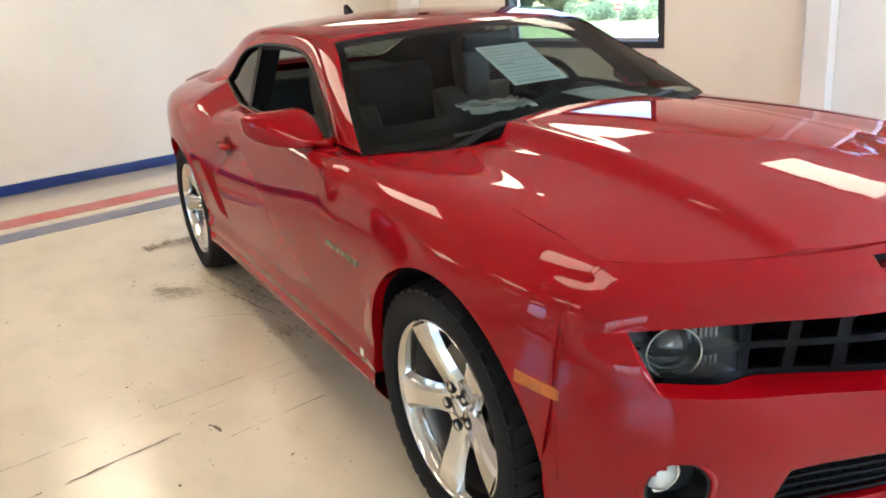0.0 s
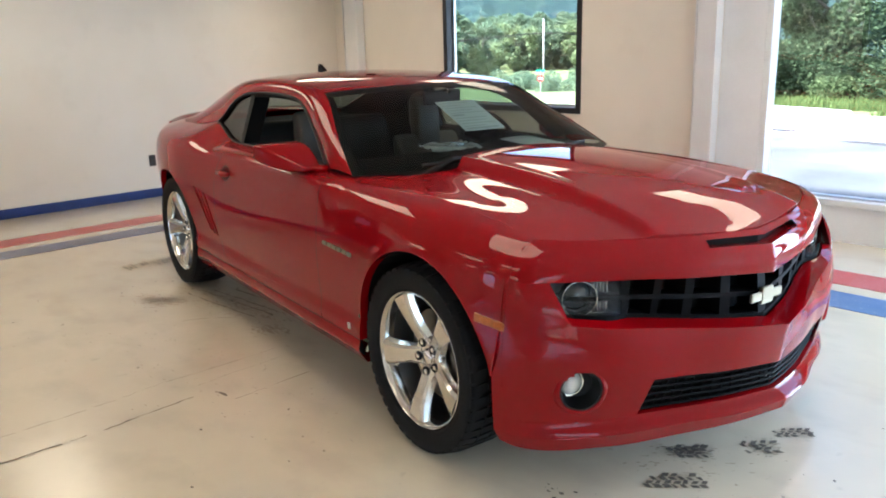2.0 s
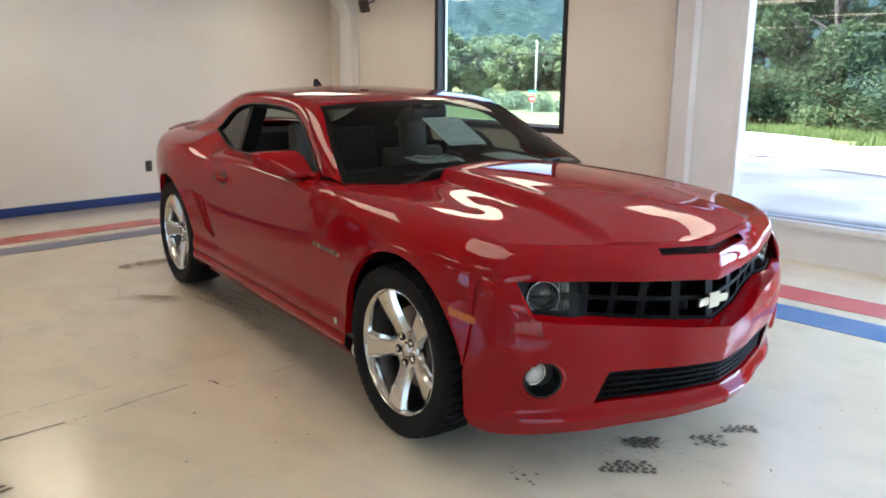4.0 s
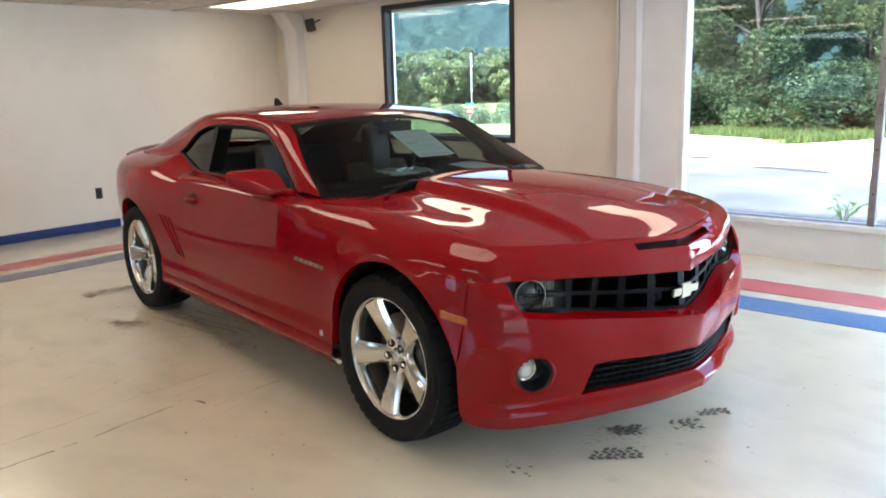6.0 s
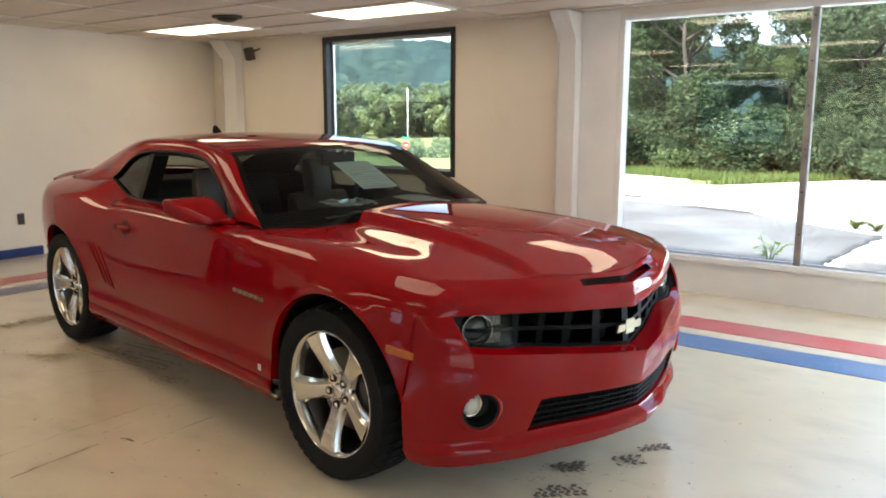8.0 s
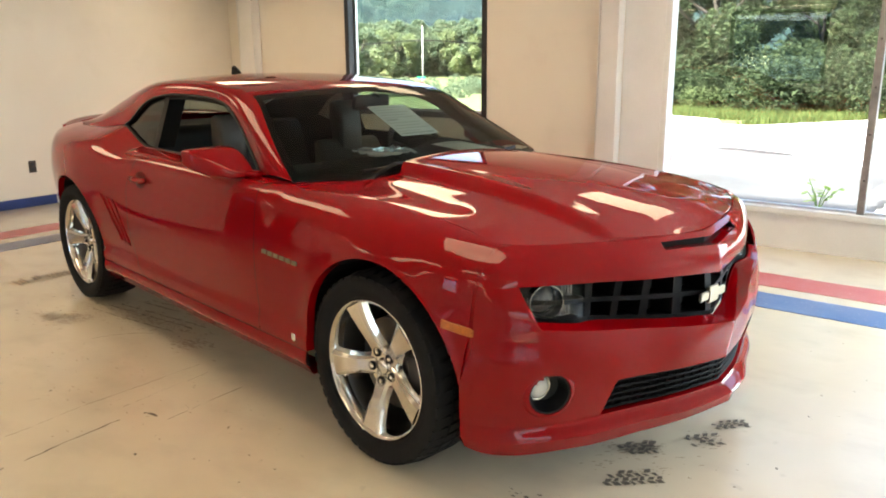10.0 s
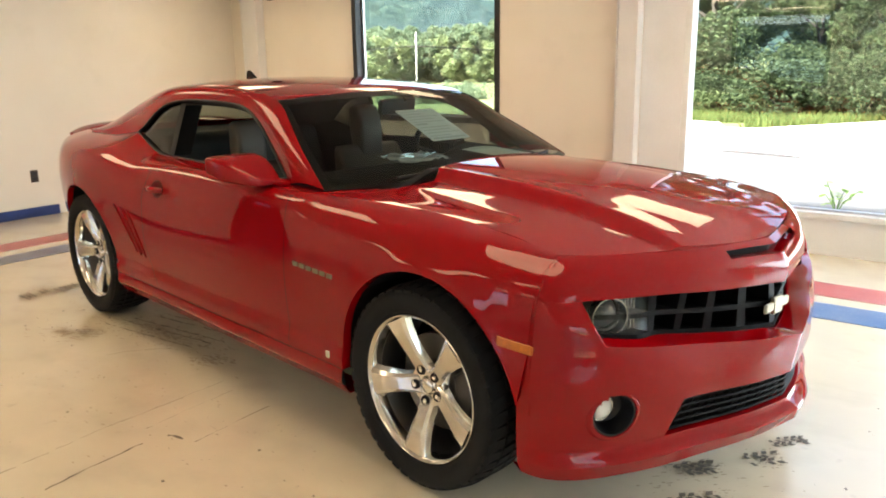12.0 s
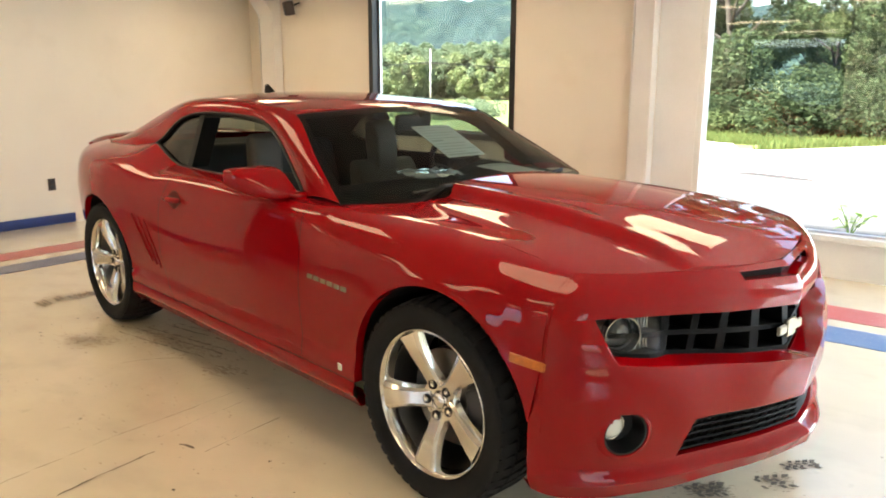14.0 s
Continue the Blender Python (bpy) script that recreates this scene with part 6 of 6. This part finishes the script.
def lot_details():
    """A wheel stop, patched cracks, a storm grate and a weed by the glass."""
    th = thing("wheel_stop", "dark weathered concrete wheel stop", "wheel stop", pose(2.85, 5.70, -0.13, 0, 0, -24))
    part("block", bm_prism([(-0.12, 0), (0.12, 0), (0.09, 0.10), (-0.09, 0.10)], 1.7, "x", -0.85), STONE, th)
    for k, (x, y, w, l, a) in enumerate(((-0.75, 10.5, 0.32, 1.5, -14), (-2.9, 11.8, 0.3, 0.6, 5))):
        t = thing("patch", "dark tar patch on the lot", "tar patch", pose(x, y, -0.13, 0, 0, a))
        rng = random.Random(30 + k)
        out = [(l / 2 * math.cos(q) * rng.uniform(0.75, 1.1), w / 2 * math.sin(q) * rng.uniform(0.7, 1.1)) for q in steps(0, 2 * math.pi, 14)[:-1]]
        part("tar", bm_prism(out, 0.024, "z"), TAR, t)
    rng = random.Random(12)
    pts = []
    for t in steps(0, 1, 16):
        pts.append((1.80 + 0.22 * t + rng.uniform(-0.03, 0.03), 6.1 + 2.7 * t + rng.uniform(-0.06, 0.06)))
    bm = bmesh.new()
    for (x0, y0), (x1, y1) in zip(pts, pts[1:]):
        w = rng.uniform(0.025, 0.06)
        vs = [bm.verts.new((x, y, -0.114)) for x, y in ((x0 - w, y0), (x0 + w, y0), (x1 + w, y1), (x1 - w, y1))]
        bm.faces.new(vs)
    tagged(solid("lot_crack", bm, TAR), "dark crack running over the lot", "crack", kind="structure")

    def weed(x, y, h, seed, n, leaf, label):
        rng = random.Random(seed)
        t = thing("weed", label, "weed", pose(x, y, -0.13))
        bm, lv = bmesh.new(), bmesh.new()
        for k in range(n):
            a = 2 * math.pi * k / n + rng.uniform(-0.4, 0.4)
            r = h * rng.uniform(0.25, 0.6) * (2.2 if n > 20 else 1)
            tip = Vector((r * math.cos(a), r * math.sin(a), h * rng.uniform(0.55, 1.0)))
            bm_tube([(0, 0, 0), (0.3 * tip.x, 0.3 * tip.y, 0.55 * tip.z), tip], [0.006, 0.005, 0.003], 5, bm)
            for j in range(6):
                p = Vector((0.3 * tip.x, 0.3 * tip.y, 0.55 * tip.z)).lerp(tip, j / 5)
                b = rng.uniform(0, 2 * math.pi)
                d = Vector((math.cos(b), math.sin(b), rng.uniform(-0.3, 0.3)))
                e = d.cross(Vector((0, 0, 1))).normalized()
                s = h * rng.uniform(0.20, 0.32)
                lv.faces.new([lv.verts.new(q) for q in (p, p + d * s * 0.45 + e * s * 0.30, p + d * s, p + d * s * 0.45 - e * s * 0.30)])
        part("stem", bm, leaf, t)
        tagged(part("foliage", lv, leaf, t, keep=True), kind="stuff")

    weed(1.36, 5.50, 0.36, 6, 6, LEAF_W, "young green weed growing by the window")
    weed(1.62, 9.3, 0.17, 7, 42, LEAF_B, "tuft of green weeds in the lot")
    weed(1.90, 9.2, 0.15, 8, 42, LEAF_B, "tuft of green weeds in the lot")


ASPHALT = Mat("asphalt_grey", (0.090, 0.090, 0.090), 0.85).vary(0.45, 0.8, 30, 0.3).m
LEAF_M = leaf_mat("leaf_mid", (0.044, 0.070, 0.030), (0.135, 0.170, 0.075))
# Second far foliage tone, paled further to imitate haze.
LEAF_PALE_HAZY = leaf_mat("leaf_pale_hazy", (0.15, 0.20, 0.095), (0.22, 0.27, 0.135))
LEAF_D = leaf_mat("leaf_deep", (0.020, 0.034, 0.018), (0.066, 0.092, 0.044))
LEAF_W = leaf_mat("leaf_young", (0.20, 0.34, 0.05), (0.34, 0.50, 0.12))
POLE = Mat("pole_wood", (0.40, 0.39, 0.37), 0.8).vary(0.1, 2, 20).m
SIGN_RED = Mat("sign_red", (0.55, 0.02, 0.02), 0.4).vary(0.1, 5, 50, 0).m
SIGN_GREEN = Mat("sign_green", (0.02, 0.30, 0.16), 0.4).vary(0.1, 5, 50, 0).m
TAR = Mat("tar", (0.035, 0.035, 0.036), 0.85).vary(0.3, 6, 60, 0.3).m
ground()
planting()
roadside()
lot_details()

# ---- marks on the floor ----
SCUFF = Mat("scuff_rubber", (0.13, 0.11, 0.085), 0.7).vary(0.4, 30, 200, 0.0).m
CRACK = Mat("crack_dirt", (0.13, 0.105, 0.08), 0.9).vary(0.4, 12, 90, 0.0).m


SMUDGE = Mat("dried_dirt", (0.34, 0.27, 0.19), 0.8).vary(0.3, 15, 90, 0.0).m
PRINT_FAINT = Mat("faint_print", (0.25, 0.205, 0.155), 0.8).vary(0.35, 15, 90, 0.0).m


def smudge(seed, count, cx, cy, sx, sy, turn, size):
    """A soft stain of many small drawn-out flecks, dense at its middle."""
    rng = random.Random(seed)
    bm = bmesh.new()
    m = pose(cx, cy, 0.0022, 0, 0, turn)
    for _ in range(count):
        x, y = rng.gauss(0, sx), rng.gauss(0, sy)
        r = size * rng.uniform(0.25, 1.0)
        k = rng.uniform(1.5, 4.0)
        q = [m @ Vector((x + k * r * math.cos(a) * rng.uniform(0.6, 1.1), y + r * math.sin(a) * rng.uniform(0.6, 1.1), 0)) for a in (0.2, 1.2, 2.3, 3.3, 4.3, 5.4)]
        bm.faces.new([bm.verts.new(p) for p in q])
    return bm


def mark_sheet(name, label, category, bm, material):
    tagged(solid(name, bm, material), label, category, kind="structure")


def crack(points, width, seed):
    """A thin uneven dark line that wanders along its points."""
    rng = random.Random(seed)
    pts = []
    for (x0, y0), (x1, y1) in zip(points, points[1:]):
        n = max(2, int(math.hypot(x1 - x0, y1 - y0) / 0.03))
        for k in range(n):
            t = k / n
            pts.append((x0 + (x1 - x0) * t + rng.gauss(0, 0.0022), y0 + (y1 - y0) * t + rng.gauss(0, 0.0022)))
    bm = bmesh.new()
    last = None
    for i, (x, y) in enumerate(pts[:-1]):
        dx, dy = pts[i + 1][0] - x, pts[i + 1][1] - y
        l = math.hypot(dx, dy) or 1
        w = width * max(0.12, rng.gauss(0.6, 0.35))
        a = bm.verts.new((x - dy / l * w, y + dx / l * w, 0.0025))
        b = bm.verts.new((x + dy / l * w, y - dx / l * w, 0.0025))
        if last and rng.random() > 0.08:
            bm.faces.new((last[0], last[1], b, a))
        last = (a, b)
    return bm


def tread_print(cx, cy, length, width, turn, seed, rows=4):
    """The broken print of a tyre: rows of slanting blocks, some missing."""
    rng = random.Random(seed)
    bm = bmesh.new()
    m = pose(cx, cy, 0.0025, 0, 0, turn)
    n = int(length / 0.030)
    for j in range(rows):
        v0 = -width / 2 + width * j / rows
        for i in range(n):
            if rng.random() < 0.12 + 0.22 * abs(2 * i / n - 1):
                continue
            u = -length / 2 + length * i / n
            s = 0.010 * (1 if j % 2 else -1)
            w, h = 0.024 * rng.uniform(0.6, 1.1), width / rows * rng.uniform(0.75, 1.0)
            if rows == 1:
                s, w = 0.030, w
                h = width * rng.uniform(0.6, 1.0)
            b0 = v0 + (rng.uniform(0, 0.3) * width if rows == 1 else 0)
            q = [(u, b0), (u + w, b0), (u + w + s, b0 + h), (u + s, b0 + h)]
            bm.faces.new([bm.verts.new(m @ Vector((a + rng.gauss(0, 0.0015), b + rng.gauss(0, 0.0015), 0))) for a, b in q])
    return bm


def specks(seed, count, x0, x1, y0, y1, size):
    rng = random.Random(seed)
    bm = bmesh.new()
    for _ in range(count):
        x, y, r = rng.uniform(x0, x1), rng.uniform(y0, y1), size * rng.uniform(0.3, 1.0) ** 2
        a0 = rng.uniform(0, 6)
        k = rng.uniform(0.3, 1)
        bm.faces.new([bm.verts.new((x + r * math.cos(a0 + a) * rng.uniform(0.6, 1.2), y + k * r * math.sin(a0 + a) * rng.uniform(0.6, 1.2), 0.0025)) for a in (0, 1.1, 2.2, 3.2, 4.2, 5.3)])
    return bm


for k, (pts, w) in enumerate((
    ([(0.215, -2.62), (0.215, -2.19), (0.225, -1.90), (0.207, -1.70), (0.200, -1.56), (0.197, -1.43)], 0.0046),
    ([(0.222, -1.40), (0.248, -1.384), (0.299, -1.380), (0.357, -1.378)], 0.0075),
    ([(0.357, -1.370), (0.349, -1.21), (0.342, -1.08), (0.340, -0.91)], 0.0030),
    ([(-0.02, -2.40), (-0.022, -1.98), (-0.03, -1.75), (-0.055, -1.52), (-0.048, -1.33), (-0.046, -1.18), (-0.045, -0.87)], 0.0020),
    ([(0.099, -1.42), (0.08, -1.22), (0.08, -1.05), (0.074, -0.90)], 0.0017),
    ([(0.604, -1.250), (0.624, -1.274), (0.640, -1.272)], 0.0060),
    ([(-0.813, -1.054), (-0.777, -0.965), (-0.688, -0.851), (-0.572, -0.771)], 0.0024),
)):
    mark_sheet("floor_crack", "thin dark crack in the painted floor", "floor crack", crack(pts, w, 40 + k), CRACK)
for k, (cx, cy, l, w, a) in enumerate((
    (2.02, -0.425, 0.15, 0.10, 42), (2.09, -0.64, 0.22, 0.10, 42), (2.20, -0.21, 0.14, 0.10, 45), (2.24, -0.02, 0.15, 0.07, 45),
    (-2.24, -0.70, 0.26, 0.16, 100), (-2.22, -0.51, 0.17, 0.13, 100), (0.63, -2.44, 0.14, 0.10, 30),
)):
    rows = 1 if k in (4, 6) else 4
    mark_sheet("tyre_mark", "dark broken tyre print on the floor", "tyre mark", tread_print(cx, cy, l, w, a, 60 + k, rows), PRINT_FAINT if cx < 0 else SCUFF)
for k, (n, x0, x1, y0, y1, s) in enumerate((
    (30, -1.35, -0.45, -0.80, -0.45, 0.013), (16, -1.75, -1.10, -1.10, -0.70, 0.014), (16, 1.76, 1.95, -1.03, -0.90, 0.012),
    (70, -3.0, 3.2, -2.9, -1.0, 0.010), (130, 2.3, 4.8, -1.3, 1.4, 0.008), (26, 0.3, 1.2, -1.5, -0.95, 0.008),
)):
    mark_sheet("floor_speck", "scattered dark specks and scuffs on the floor", "scuffs", specks(80 + k, n, x0, x1, y0, y1, s), SCUFF)
for k in range(5):
    y = -0.78 + 0.075 * k + 0.02 * (k % 2)
    mark_sheet("skid_streak", "faint dark streak below the car", "skid mark", crack([(-1.30 + 0.03 * k, y), (-0.95, y + 0.02), (-0.50 + 0.05 * (k % 3), y + 0.05)], 0.0045, 90 + k), CRACK)
for k, (n, cx, cy, sx, sy, a, s) in enumerate((
    (260, -0.95, -0.72, 0.26, 0.07, 8, 0.006), (160, -1.5, -0.62, 0.20, 0.06, 15, 0.006), (120, -2.2, -0.62, 0.10, 0.08, 100, 0.006),
    (230, -0.88, -0.66, 0.22, 0.035, 2, 0.007), (150, -1.30, -0.98, 0.10, 0.05, 30, 0.008), (90, -0.30, -0.79, 0.06, 0.04, 10, 0.008),
    (90, 2.06, -0.50, 0.13, 0.10, 40, 0.004), (110, -0.2, -1.35, 0.5, 0.25, 5, 0.004),
)):
    mark_sheet("floor_smudge", "brown dirt smudge dried on the floor", "dirt stain", smudge(120 + k, n, cx, cy, sx, sy, a, s), SMUDGE)
for k, (n, cx, cy, sx, sy, a, s) in enumerate(((150, 2.02, -0.425, 0.042, 0.024, 42, 0.006), (60, 2.21, -0.2, 0.03, 0.03, 45, 0.004), (70, 3.6, 0.1, 0.4, 0.3, 20, 0.004))):
    mark_sheet("rubber_smear", "dark rubber smear on the floor", "tyre mark", smudge(140 + k, n, cx, cy, sx, sy, a, s), PRINT_FAINT)
